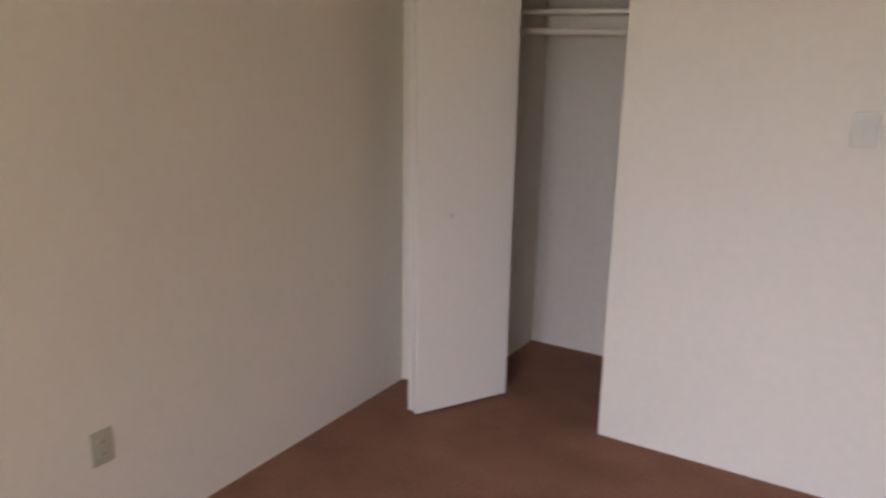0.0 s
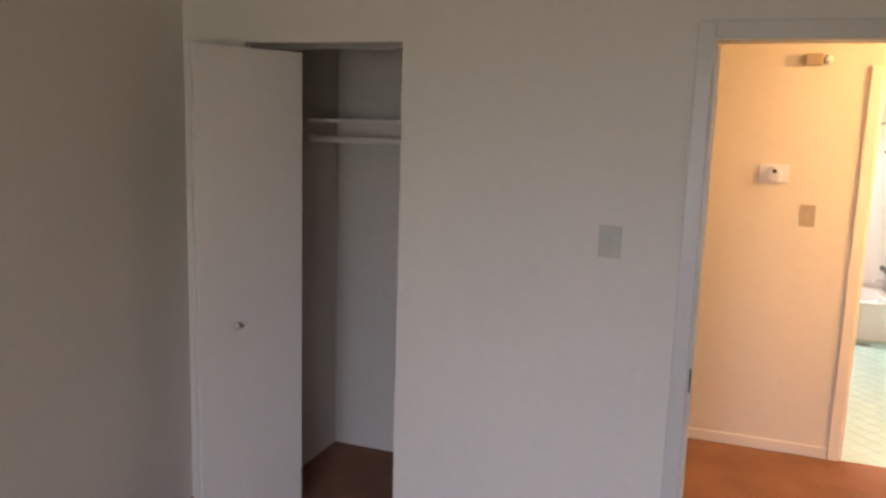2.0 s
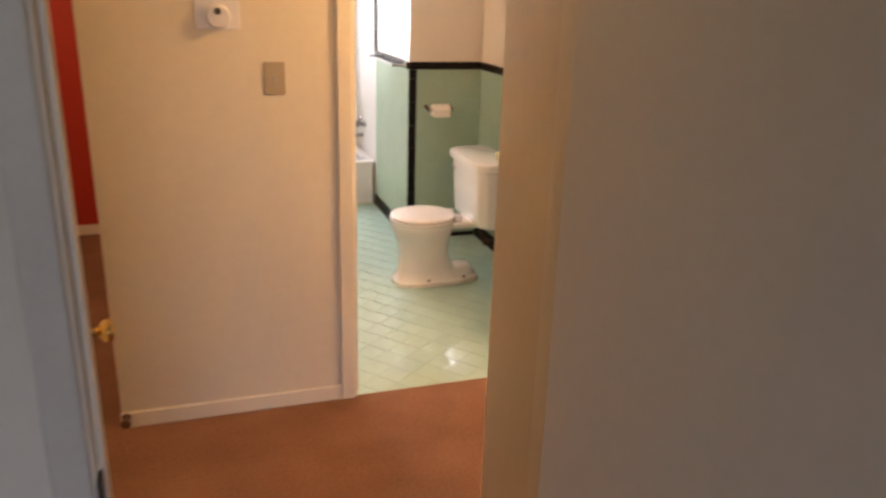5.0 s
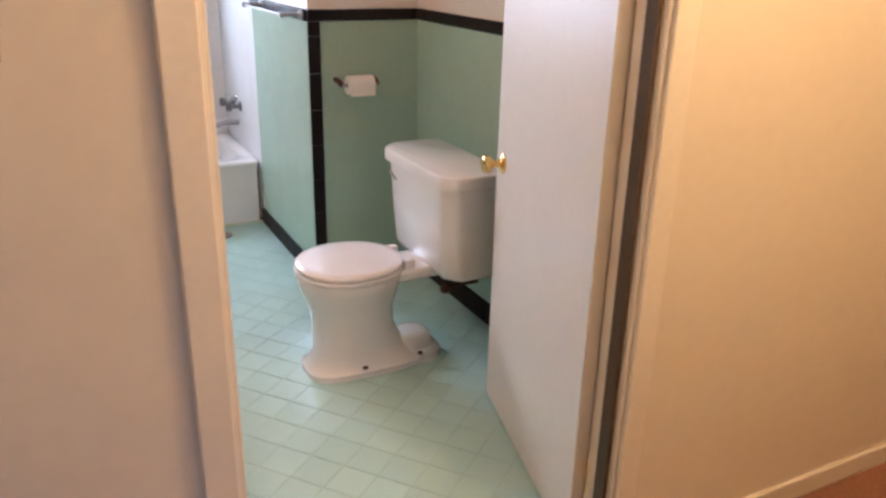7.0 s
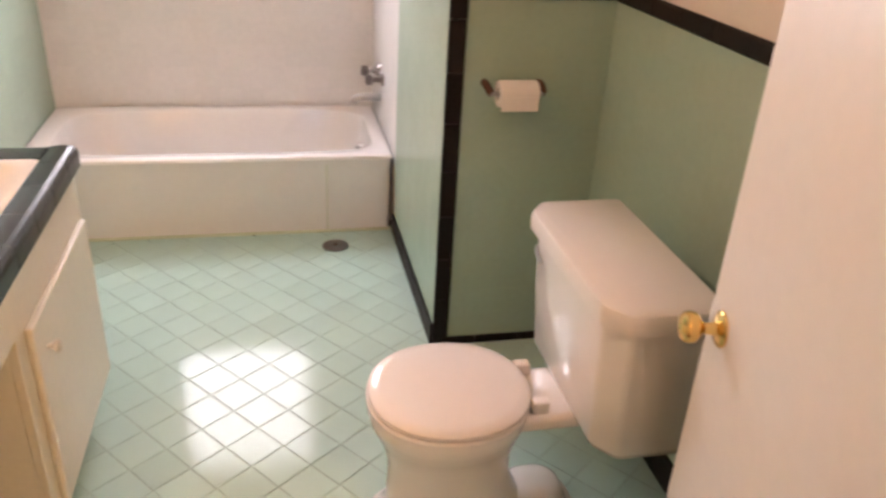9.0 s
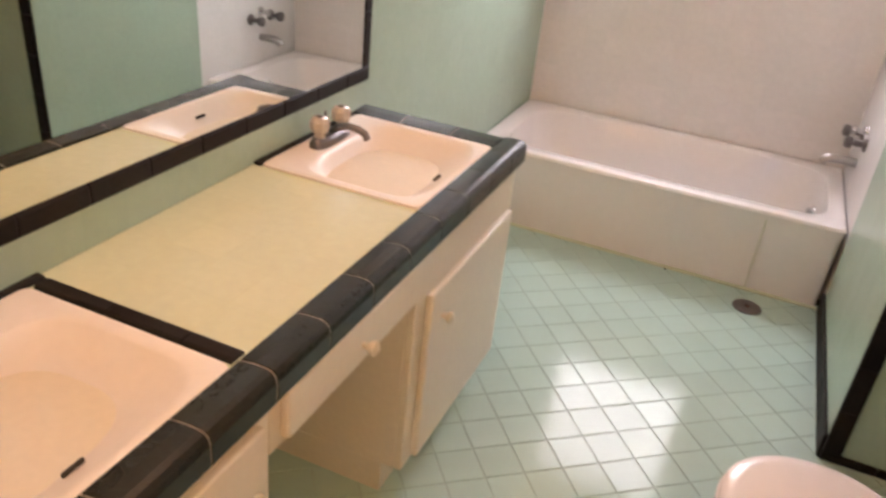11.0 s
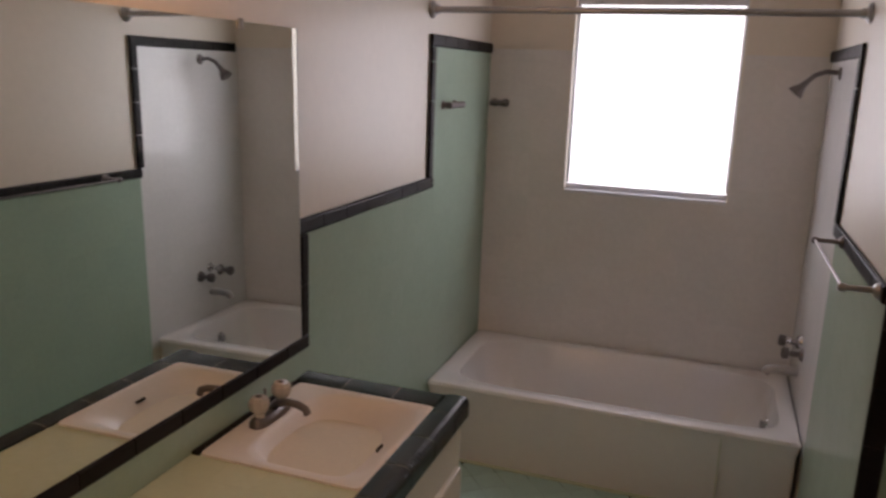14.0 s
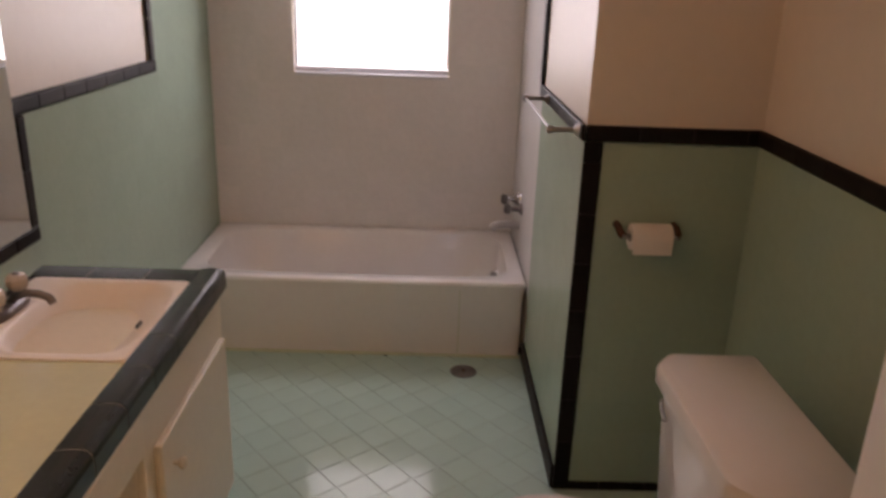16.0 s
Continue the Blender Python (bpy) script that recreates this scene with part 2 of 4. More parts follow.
def tube(bm, points, r, n=12):
    pts = [Vector(p) for p in points]
    loops = []
    for k, p in enumerate(pts):
        d = (pts[min(k + 1, len(pts) - 1)] - pts[max(k - 1, 0)]).normalized()
        up = Vector((0, 0, 1)) if abs(d.z) < 0.9 else Vector((1, 0, 0))
        s = d.cross(up).normalized()
        u = s.cross(d)
        loops.append([p + r * (math.cos(2 * math.pi * i / n) * s + math.sin(2 * math.pi * i / n) * u) for i in range(n)])
    return loft(bm, loops)


TO_X = Matrix.Rotation(radians(90), 4, "Y")
TO_NX = Matrix.Rotation(radians(-90), 4, "Y")
TO_NY = Matrix.Rotation(radians(90), 4, "X")

# ---- plan ----
XL, XR = -1.52, 0.50           # bathroom's vanity wall and toilet wall
TUB, BACK = 0.94, 1.72         # tub front and window wall
HALL0, HALL1 = -3.66, -2.03    # hall faces
BATH0 = -1.94                  # bathroom face of the hall wall
BED = -3.775                   # bedroom face of the closet wall
HEAD, TOP = 2.08, 2.44
BDL, BDR = -1.605, -0.74       # bedroom door opening
TDL, TDR = -0.793, 0.062        # bathroom door opening
CLL, CLR = -3.46, -2.743        # closet opening
RAIL, HIGH = 1.206, 1.79       # tile heights
BEDL, BEDR, BEDB = -3.77, 1.60, -8.6

# ---- structure ----
structure("floor_carpet", [(BEDL - 0.1, BEDR + 0.1, BEDB - 0.1, BED, -0.12, 0), (BDL - 0.03, BDR + 0.03, BED, HALL0, -0.12, 0), (-3.4, 1.6, HALL0, HALL1 + 0.005, -0.12, 0),
          (-3.4, -1.73, HALL1 + 0.005, 0.72, -0.12, 0), (CLL - 0.05, -2.0, BED, HALL0, -0.12, 0), (CLL, -2.0, HALL0, -2.93, -0.12, -0.001)], M["carpet"], "worn brown cut-pile carpet running through bedroom and hall", "floor")
structure("ceiling", [(-3.9, 1.72, BEDB - 0.1, 0.75, TOP, TOP + 0.1), (-1.64, 0.7, 0.75, BACK + 0.2, TOP, TOP + 0.1)], M["ceiling"], "flat off-white painted ceiling", "ceiling")
structure("wall_bedroom_left", [(BEDL - 0.12, BEDL, BEDB - 0.12, BED, 0, TOP)], M["bed_wall"], "plain warm white painted bedroom wall", "wall")
structure("wall_bedroom_right", [(BEDR, BEDR + 0.12, BEDB - 0.12, BED, 0, TOP)], M["bed_wall"], "plain warm white painted bedroom wall", "wall")
structure("wall_bedroom_back", [(BEDL, -2.7, BEDB - 0.12, BEDB, 0, TOP), (-0.9, BEDR, BEDB - 0.12, BEDB, 0, TOP), (-2.7, -0.9, BEDB - 0.12, BEDB, 0, 0.85), (-2.7, -0.9, BEDB - 0.12, BEDB, 2.12, TOP)], M["bed_wall"], "warm white bedroom wall with a window opening", "wall")
structure("wall_closet_front", [(BEDL - 0.12, CLL, BED, HALL0, 0, TOP), (CLR, BDL, BED, HALL0, 0, TOP), (CLL, CLR, BED, HALL0, 2.09, TOP), (BDL, BDR, BED, HALL0, HEAD + 0.027, TOP), (BDR, BEDR + 0.12, BED, HALL0, 0, TOP)], M["bed_wall"], "warm white bedroom wall with closet opening and doorway", "wall")
structure("wall_closet_inside", [(CLL - 0.10, CLL, HALL0, -2.93, 0, TOP), (CLL - 0.1, -2.0, -2.93, -2.83, 0, TOP), (-2.1, -2.0, HALL0, -2.93, 0, TOP)], M["closet"], "cream painted closet walls, shade put into the colour", "wall")
structure("wall_hall_left", [(-1.98, -1.88, HALL0, -2.45, 0, TOP)], M["hall_wall"], "cream painted hall wall behind the open door", "wall")
structure("wall_hall_stub", [(-0.60, -0.48, HALL0, -3.02, 0, TOP), (-0.48, 1.6, -3.14, -3.02, 0, TOP)], M["hall_wall"], "cream painted hall wall with an outer corner", "wall")
structure("wall_hall_end", [(1.6, 1.72, -3.14, HALL1 + 0.12, 0, TOP)], M["hall_wall"], "cream painted end wall of the hall", "wall")
structure("wall_hall_bathroom", [(-1.73, TDL - 0.02, HALL1, BATH0, 0, TOP), (TDR + 0.02, 1.72, HALL1, BATH0, 0, TOP), (TDL - 0.02, TDR + 0.02, HALL1, BATH0, HEAD + 0.02, TOP)], M["hall_wall"], "cream painted hall wall with the bathroom doorway", "wall")
structure("wall_vanity_side", [(-1.73, XL - 0.004, BATH0, BACK + 0.15, 0, TOP)], M["bath_wall"], "cream gloss painted bathroom wall above green tile", "wall")
structure("wall_toilet_side", [(XR + 0.004, XR + 0.12, BATH0, 0.004, 0, TOP)], M["bath_wall"], "cream gloss painted bathroom wall above green tile", "wall")
structure("wall_partition", [(0.004, XR + 0.12, 0.004, BACK + 0.15, 0, TOP)], M["bath_wall"], "thick cream partition beside the tub", "wall")
structure("wall_bathroom_front", [(XL, TDL - 0.08, BATH0 - 0.001, BATH0 + 0.003, 0, TOP)], M["bath_wall"], "cream painted wall beside the bathroom door", "wall")
WX0, WX1, WZ0, WZ1 = -1.12, -0.352, 1.115, 2.055
structure("wall_window_side", [(XL - 0.004, WX0, BACK + 0.004, BACK + 0.15, 0, TOP), (WX1, 0.004, BACK + 0.004, BACK + 0.15, 0, TOP), (WX0, WX1, BACK + 0.004, BACK + 0.15, 0, WZ0), (WX0, WX1, BACK + 0.004, BACK + 0.15, WZ1, TOP)], M["bath_wall"], "cream painted wall around the bathroom window", "wall")
structure("wall_red_room", [(-3.4, -1.73, 0.60, 0.72, 0, TOP)], M["red"], "deep red painted wall at the end of the passage", "wall")
structure("wall_passage_left", [(-3.52, -3.4, -2.62, 0.72, 0, TOP)], M["hall_wall"], "cream painted passage wall", "wall")
structure("wall_passage_back", [(-3.4, -1.88, -2.57, -2.45, 0, TOP)], M["hall_wall"], "cream painted passage wall", "wall")
structure("baseboard_red_room", [(-3.4, -1.735, 0.585, 0.60, 0, 0.07)], M["trim"], "low cream baseboard under the red wall", "baseboard", 0.003)
structure("baseboard_hall", [(-1.735, TDL - 0.066, HALL1 - 0.013, HALL1, 0, 0.065), (TDR + 0.066, 1.6, HALL1 - 0.013, HALL1, 0, 0.065)], M["trim"], "low cream baseboard along the carpet", "baseboard", 0.003)

# tile fields
structure("tile_vanity_wall", [(XL - 0.004, XL, BATH0, 0.895, 0, RAIL + 0.02), (XL - 0.004, XL, 0.895, BACK, 0, HIGH)], M["green_y"], "pale green glazed wall tile", "wall tile")
structure("tile_tub_end", [(0, 0.004, 0.908, BACK, 0.30, HIGH)], M["white_y"], "white glazed tile above the tub taps", "wall tile")
structure("tile_partition_side", [(0, 0.004, 0.0, 0.908, 0, RAIL - 0.02)], M["green_y"], "pale green glazed wall tile", "wall tile")
structure("tile_partition_front", [(0.0, XR, 0.0, 0.004, 0, RAIL - 0.02)], M["green_x"], "pale green glazed wall tile in shade", "wall tile")
structure("tile_toilet_wall", [(XR, XR + 0.004, BATH0, 0.0, 0, RAIL - 0.02)], M["green_y"], "pale green glazed wall tile behind the toilet", "wall tile")
structure("tile_window_wall", [(XL, WX0, BACK, BACK + 0.004, 0.30, HIGH), (WX1, 0.0, BACK, BACK + 0.004, 0.30, HIGH), (WX0, WX1, BACK, BACK + 0.004, 0.30, WZ0)], M["white_x"], "off-white glazed tile on the window wall", "wall tile")


# ---- doors and door frames ----
def door_frame(name, x0, x1, y0, y1, head, sides, label, hinge_stop="trim", room_casing="trim"):
    """Jamb lining of an opening in a wall that runs along x, with stops and casings on the sides given."""
    f = thing(name, ((x0 + x1) / 2, (y0 + y1) / 2, 0), label, "door frame", kind="structure")
    c, o = (x0 + x1) / 2, (y0 + y1) / 2
    d = (y1 - y0) / 2
    for s, x in ((-1, x0 - c), (1, x1 - c)):
        a, b = (x - 0.019, x) if s < 0 else (x, x + 0.019)
        part("jamb", box(bmesh.new(), a, b, -d - 0.004, d + 0.004, 0, head, 0.002), M["trim"], f)
        a, b = (x, x + 0.011) if s < 0 else (x - 0.011, x)
        part("stop", box(bmesh.new(), a, b, -0.03, 0.006, 0, head - 0.011, 0.002), M["trim" if s < 0 else hinge_stop], f)
    part("head_jamb", box(bmesh.new(), x0 - c - 0.019, x1 - c + 0.019, -d - 0.004, d + 0.004, head, head + 0.019, 0.002), M["trim"], f)
    for side in sides:
        y = side * (d + 0.004)
        ya, yb = sorted((y, y + side * 0.014))
        for s, x in ((-1, x0 - c), (1, x1 - c)):
            a, b = (x - 0.065, x - 0.006) if s < 0 else (x + 0.006, x + 0.065)
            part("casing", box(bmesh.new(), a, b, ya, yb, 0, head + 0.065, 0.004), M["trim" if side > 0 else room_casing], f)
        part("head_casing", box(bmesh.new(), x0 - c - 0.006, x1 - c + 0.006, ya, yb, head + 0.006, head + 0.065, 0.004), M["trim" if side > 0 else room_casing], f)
    return f


# the hinge gap's shade is put into the stop's dark colour
door_frame("door_frame_bathroom", TDL, TDR, HALL1, BATH0, HEAD, (-1, 1), "cream painted bathroom door frame, hinge-side stop coloured dark as gap shade", hinge_stop="dark_brown")
bed_frame = door_frame("door_frame_bedroom", BDL + 0.019, BDR - 0.019, BED, HALL0, HEAD + 0.008, (-1, 1), "cream painted bedroom door frame, bedroom casing darkened for shade", room_casing="shaded_trim")
part("strike_plate", box(bmesh.new(), BDL + 0.019 - (BDL + BDR) / 2, BDL + 0.025 - (BDL + BDR) / 2, -0.070, -0.03, 0.845, 0.925, 0.001), M["dark"], bed_frame, "dark bronze strike plate")


def knob(parent, place, m, material):
    """Rose, neck and round knob that stands out along local z of m."""
    k = part("knob", lathe(bmesh.new(), [(0.001, 0.0), (0.031, 0.0), (0.031, 0.004), (0.024, 0.009), (0.011, 0.012), (0.010, 0.030), (0.014, 0.034), (0.025, 0.042), (0.0275, 0.052), (0.025, 0.062), (0.016, 0.068), (0.001, 0.070)], m), material, parent, "", True)
    k.location = place
    return k


def flush_door(name, hinge, turn, width, height, knob_z, label, metal="brass", dark_edge=False):
    """A flat leaf, from its hinge along local -y; local -x is the face with the hinge pins' far side."""
    d = thing(name, (*hinge, 0), label, "door", turn=turn)
    leaf = part("leaf", box(bmesh.new(), -0.0175, 0.0175, -width, 0, 0.012, height, 0.002), M["door"], d)
    knob(d, (-0.0175, -width + 0.065, knob_z), TO_NX, M[metal])
    knob(d, (0.0175, -width + 0.065, knob_z), TO_X, M[metal])
    part("latch_plate", box(bmesh.new(), -0.012, 0.012, -width - 0.001, -width + 0.001, knob_z - 0.03, knob_z + 0.03), M["dark"], leaf, "dark metal latch plate")
    for z in (0.22, height - 0.22):
        part("hinge", lathe(bmesh.new(), [(0.001, -0.045), (0.006, -0.045), (0.006, 0.045), (0.001, 0.045)], Matrix.Translation((-0.021, 0.004, z)), 10), M["brass"], d, "", True)
    if dark_edge:
        part("edge_band", box(bmesh.new(), -0.0155, 0.0155, -width - 0.0006, -width + 0.004, 0.014, height - 0.002), M["dark_brown"], leaf, "dark brown free edge")
    return d


flush_door("bedroom_door", (BDR - 0.04, BED - 0.008), 4.0, 0.845, 2.04, 0.815, "white flush bedroom door standing open with tarnished brass knob", "old_brass", True)
flush_door("bathroom_door", (TDR - 0.015, BATH0 + 0.012), 180 - 14.2, 0.76, 2.04, 0.845, "white flush bathroom door opened inward, brass knob")
flush_door("hall_door", (-1.765, -2.50), 7.0, 0.75, 2.03, 0.92, "cream hall door standing ajar seen by its edge")

# closet
bifold = thing("bifold_door", (-3.43, BED + 0.06, 0), "white folded bifold closet door pulled half open", "closet door")


def leaf_between(parent, a, b, z0, z1, t, name="panel"):
    a, b = Vector(a), Vector(b)
    d = b - a
    m = Matrix.Translation((a.x, a.y, 0)) @ Matrix.Rotation(math.atan2(d.y, d.x), 4, "Z")
    bm = box(bmesh.new(), 0, d.length, -t / 2, t / 2, z0, z1, 0.003)
    bm.transform(m)
    return part(name, bm, M["door"], parent)


leaf_between(bifold, (-0.065, -0.365), (0.168, 0.060), 0.015, 2.06, 0.03)
leaf_between(bifold, (-0.100, -0.350), (0.005, 0.03), 0.015, 2.06, 0.03)
part("small_knob", lathe(bmesh.new(), [(0.001, 0), (0.006, 0), (0.006, 0.012), (0.014, 0.018), (0.014, 0.026), (0.001, 0.030)], Matrix.Translation((0.036, -0.247, 0.92)) @ Matrix.Rotation(radians(-28), 4, "Z") @ TO_X, 16), M["door"], bifold, "", True)
track = thing("closet_track", ((CLL + CLR) / 2, BED + 0.06, 2.09), "slim metal bifold track under the lintel", "track")
part("rail", box(bmesh.new(), -0.36, 0.36, -0.014, 0.014, -0.022, 0, 0.002), M["dull"], track)
shelf = thing("closet_shelf", (-2.78, -3.095, 1.77), "painted closet shelf on a cleat", "shelf")
part("board", box(bmesh.new(), -0.675, 0.675, -0.16, 0.165, 0, 0.02, 0.002), M["trim"], shelf)
part("cleat", box(bmesh.new(), -0.675, 0.675, 0.148, 0.166, -0.07, -0.001, 0.002), M["trim"], shelf)
rod = thing("closet_rod", (-2.78, -3.22, 1.69), "pale wooden closet hanging rod", "rod")
part("pole", tube(bmesh.new(), [(-0.677, 0, 0), (0.677, 0, 0)], 0.016, 16), M["trim"], rod, "", True)
for s in (-1, 1):
    part("rod_cup", lathe(bmesh.new(), [(0.001, 0), (0.028, 0), (0.028, 0.012), (0.001, 0.012)], Matrix.Translation((s * 0.677, 0, 0)) @ (TO_X if s < 0 else TO_NX), 16), M["trim"], rod, "", True)


# ---- switches, outlet, hall fittings ----
def wall_plate(name, place, w, h, face, m, label, category, switch=True):
    """A plate on a wall; face turns its local +z out of the wall."""
    p = thing(name, place, label, category)
    p.matrix_world = Matrix.Translation(place) @ face
    part("plate", box(bmesh.new(), -w / 2, w / 2, -h / 2, h / 2, 0, 0.006, 0.002), m, p)
    if switch:
        part("toggle_slot", box(bmesh.new(), -0.006, 0.006, -0.013, 0.013, 0.006, 0.0075), M["plate"], p)
        part("toggle", box(bmesh.new(), -0.004, 0.004, -0.002, 0.010, 0.006, 0.018, 0.001), M["plate"], p)
        for s in (-1, 1):
            part("screw", lathe(bmesh.new(), [(0.001, 0.006), (0.0035, 0.006), (0.003, 0.0075), (0.001, 0.0078)], Matrix.Translation((0, s * 0.03, 0)), 8), M["dull"], p)
    else:
        for s in (-1, 1):
            o = part("socket", lathe(bmesh.new(), [(0.001, 0.006), (0.0165, 0.006), (0.0165, 0.0085), (0.001, 0.0085)], Matrix.Translation((0, s * 0.02, 0)), 18), M["plate"], p)
            for q in (-1, 1):
                part("slot", box(bmesh.new(), q * 0.006 - 0.001, q * 0.006 + 0.001, s * 0.02 - 0.004, s * 0.02 + 0.004, 0.0085, 0.0092), M["shadow_gap"], o)
    return p


FACE_NY = Matrix.Rotation(radians(90), 4, "X")
FACE_PX = Matrix.Rotation(radians(90), 4, "Z") @ Matrix.Rotation(radians(90), 4, "X")
wall_plate("light_switch", (-1.90, BED, 1.372), 0.082, 0.118, FACE_NY, M["plate"], "beige toggle light switch on the bedroom wall", "light switch")
wall_plate("light_switch", (-1.085, HALL1, 1.352), 0.075, 0.116, FACE_NY, M["brown_plate"], "tan toggle light switch on the hall wall", "light switch")
wall_plate("outlet", (BEDL, -5.43, 0.39), 0.075, 0.115, FACE_PX, M["plate"], "beige duplex outlet low on the bedroom wall", "outlet", False)
thermo = thing("thermostat", (-1.272, HALL1, 1.572), "white round thermostat with dark dial on the hall wall", "thermostat")
part("base_plate", box(bmesh.new(), -0.075, 0.075, -0.008, 0, -0.05, 0.05, 0.003), M["white_plastic"], thermo)
part("body", lathe(bmesh.new(), [(0.001, 0), (0.042, 0), (0.042, 0.02), (0.036, 0.028), (0.001, 0.03)], Matrix.Translation((0, -0.008, -0.005)) @ TO_NY), M["white_plastic"], thermo, "", True)
part("dial", lathe(bmesh.new(), [(0.001, 0), (0.012, 0), (0.011, 0.010), (0.001, 0.011)], Matrix.Translation((0, -0.036, 0.012)) @ TO_NY, 16), M["dark"], thermo, "dark dial", True)
chime = thing("door_chime", (-1.12, HALL1, 2.175), "tan and white door chime high on the wall", "door chime")
part("case", box(bmesh.new(), -0.055, 0.03, -0.04, 0, -0.03, 0.03, 0.006), M["brown_plate"], chime)
part("cap", lathe(bmesh.new(), [(0.001, 0), (0.024, 0), (0.024, 0.03), (0.015, 0.042), (0.001, 0.045)], Matrix.Translation((0.055, 0, 0)) @ TO_NY, 16), M["white_plastic"], chime, "", True)
stop_ = thing("door_stop", (-1.712, HALL1 - 0.013, 0.05), "brown rubber-tipped door stop on the baseboard", "door stop")
part("tip", lathe(bmesh.new(), [(0.001, 0), (0.016, 0), (0.010, 0.006), (0.008, 0.04), (0.018, 0.044), (0.018, 0.06), (0.001, 0.062)], TO_NY, 14), M["rust"], stop_, "", True)
hall_lamp = thing("ceiling_lamp", (0.20, -2.60, TOP), "opal glass dome lamp on the hall ceiling", "ceiling lamp")
part("canopy", lathe(bmesh.new(), [(0.001, 0), (0.09, 0), (0.09, -0.02), (0.001, -0.022)]), M["brass"], hall_lamp, "", True)
dome = part("shade", lathe(bmesh.new(), [(0.08, -0.022), (0.13, -0.05), (0.145, -0.09), (0.12, -0.15), (0.07, -0.185), (0.001, -0.20)]), M["lit_glass"], hall_lamp, "lit opal glass dome", True)
dome.visible_shadow = False
# unseen copy of the dome, added around the passage fill light
copy_thing(hall_lamp, pose(-2.6, -0.9, TOP))
vlight = thing("vanity_light", (XL, -0.95, 2.12), "two-globe opal glass lamp above the mirror", "wall lamp")
part("back_plate", box(bmesh.new(), 0.0, 0.03, -0.27, 0.27, -0.05, 0.05, 0.008), M["chrome"], vlight)
for dy in (-0.16, 0.16):
    globe = part("globe", lathe(bmesh.new(), [(0.001, -0.075), (0.04, -0.066), (0.068, -0.035), (0.075, 0.0), (0.068, 0.035), (0.04, 0.066), (0.001, 0.075)], Matrix.Translation((0.15, dy, 0))), M["lit_glass"], vlight, "lit opal glass globe", True)
    globe.visible_shadow = False
    part("arm", tube(bmesh.new(), [(0.03, dy, 0), (0.08, dy, 0)], 0.014, 10), M["chrome"], vlight, "", True)

# ---- bathroom window ----
win = thing("window_1", ((WX0 + WX1) / 2, BACK, WZ0), "white framed bathroom window, blown bright by daylight", "window", kind="structure")
hw, wh = (WX1 - WX0) / 2, WZ1 - WZ0
for s in (-1, 1):
    part("window_jamb", box(bmesh.new(), *sorted((s * hw, s * (hw - 0.006))), 0.002, 0.15, 0, wh, 0.002), M["trim"], win)
part("window_head", box(bmesh.new(), -hw + 0.006, hw - 0.006, 0.002, 0.15, wh - 0.012, wh, 0.002), M["trim"], win)
part("window_sill", box(bmesh.new(), -hw + 0.006, hw - 0.006, -0.004, 0.15, 0, 0.016, 0.003), M["vinyl"], win)
sash = part("sash_frame", box(bmesh.new(), -hw + 0.006, hw - 0.006, 0.045, 0.08, 0.016, 0.040, 0.003), M["vinyl"], win)
part("sash_frame", box(bmesh.new(), -hw + 0.006, hw - 0.006, 0.045, 0.08, wh - 0.052, wh - 0.022, 0.003), M["vinyl"], win)
for s in (-1, 1):
    part("sash_stile", box(bmesh.new(), *sorted((s * (hw - 0.006), s * (hw - 0.017))), 0.045, 0.08, 0.046, wh - 0.052, 0.002), M["vinyl"], win)
pane = part("pane", box(bmesh.new(), -hw + 0.017, hw - 0.017, 0.060, 0.064, 0.040, wh - 0.052), M["glass"], win)
pane.visible_shadow = False
cord = thing("blind_cord", (-1.00, BACK + 0.03, WZ1 - 0.012), "thin pull cord hanging in the window", "cord")
part("string", tube(bmesh.new(), [(0, 0, 0), (0.002, 0, -0.2), (0, 0, -0.42)], 0.002, 6), M["dull"], cord)
structure("backdrop_sky", [(-2.4, 1.0, 2.40, 2.42, 0.2, 3.4)], M["sky_glow"], "bright overcast daylight outside the bathroom window", "backdrop")

bw = thing("window_2", (-1.8, BEDB, 0.85), "white framed bedroom window", "window", kind="structure")
for s in (-1, 1):
    part("window_jamb", box(bmesh.new(), *sorted((s * 0.9, s * 0.88)), -0.12, 0.01, 0, 1.27, 0.002), M["trim"], bw)
part("window_sill", box(bmesh.new(), -0.88, 0.88, -0.12, 0.03, 0, 0.02, 0.002), M["trim"], bw)
part("window_head", box(bmesh.new(), -0.88, 0.88, -0.12, 0.01, 1.25, 1.27, 0.002), M["trim"], bw)
structure("backdrop_sky_bedroom", [(-3.5, -0.1, -9.2, -9.18, 0.0, 3.0)], M["shaded_sky"], "shaded garden greenery outside the bedroom window", "backdrop")

# ---- tub ----
tub = thing("bathtub", ((XL + 0) / 2, TUB, 0), "white enamel alcove bathtub with a rolled rim", "bathtub")
TW, TD, TH = -XL / 2 - 0.002, BACK - TUB - 0.002, 0.350
cy = TD / 2
shell = bmesh.new()
loft(shell, [ring(0, cy, z, TW + a, cy + a, 64, e) for z, a, e in ((0.0, -0.012, 60), (0.285, -0.010, 60), (0.318, -0.004, 60), (0.336, 0.0, 60), (0.347, -0.006, 50), (TH, -0.018, 40))]
     + [ring(0.01, cy + 0.01, z, TW - a, cy - b, 64, e) for z, a, b, e in ((TH - 0.001, 0.060, 0.062, 7), (TH - 0.012, 0.075, 0.075, 6), (0.20, 0.10, 0.10, 5), (0.10, 0.15, 0.13, 4.5), (0.065, 0.22, 0.19, 4))], start=False)
part("shell", shell, M["enamel"], tub, "", True)
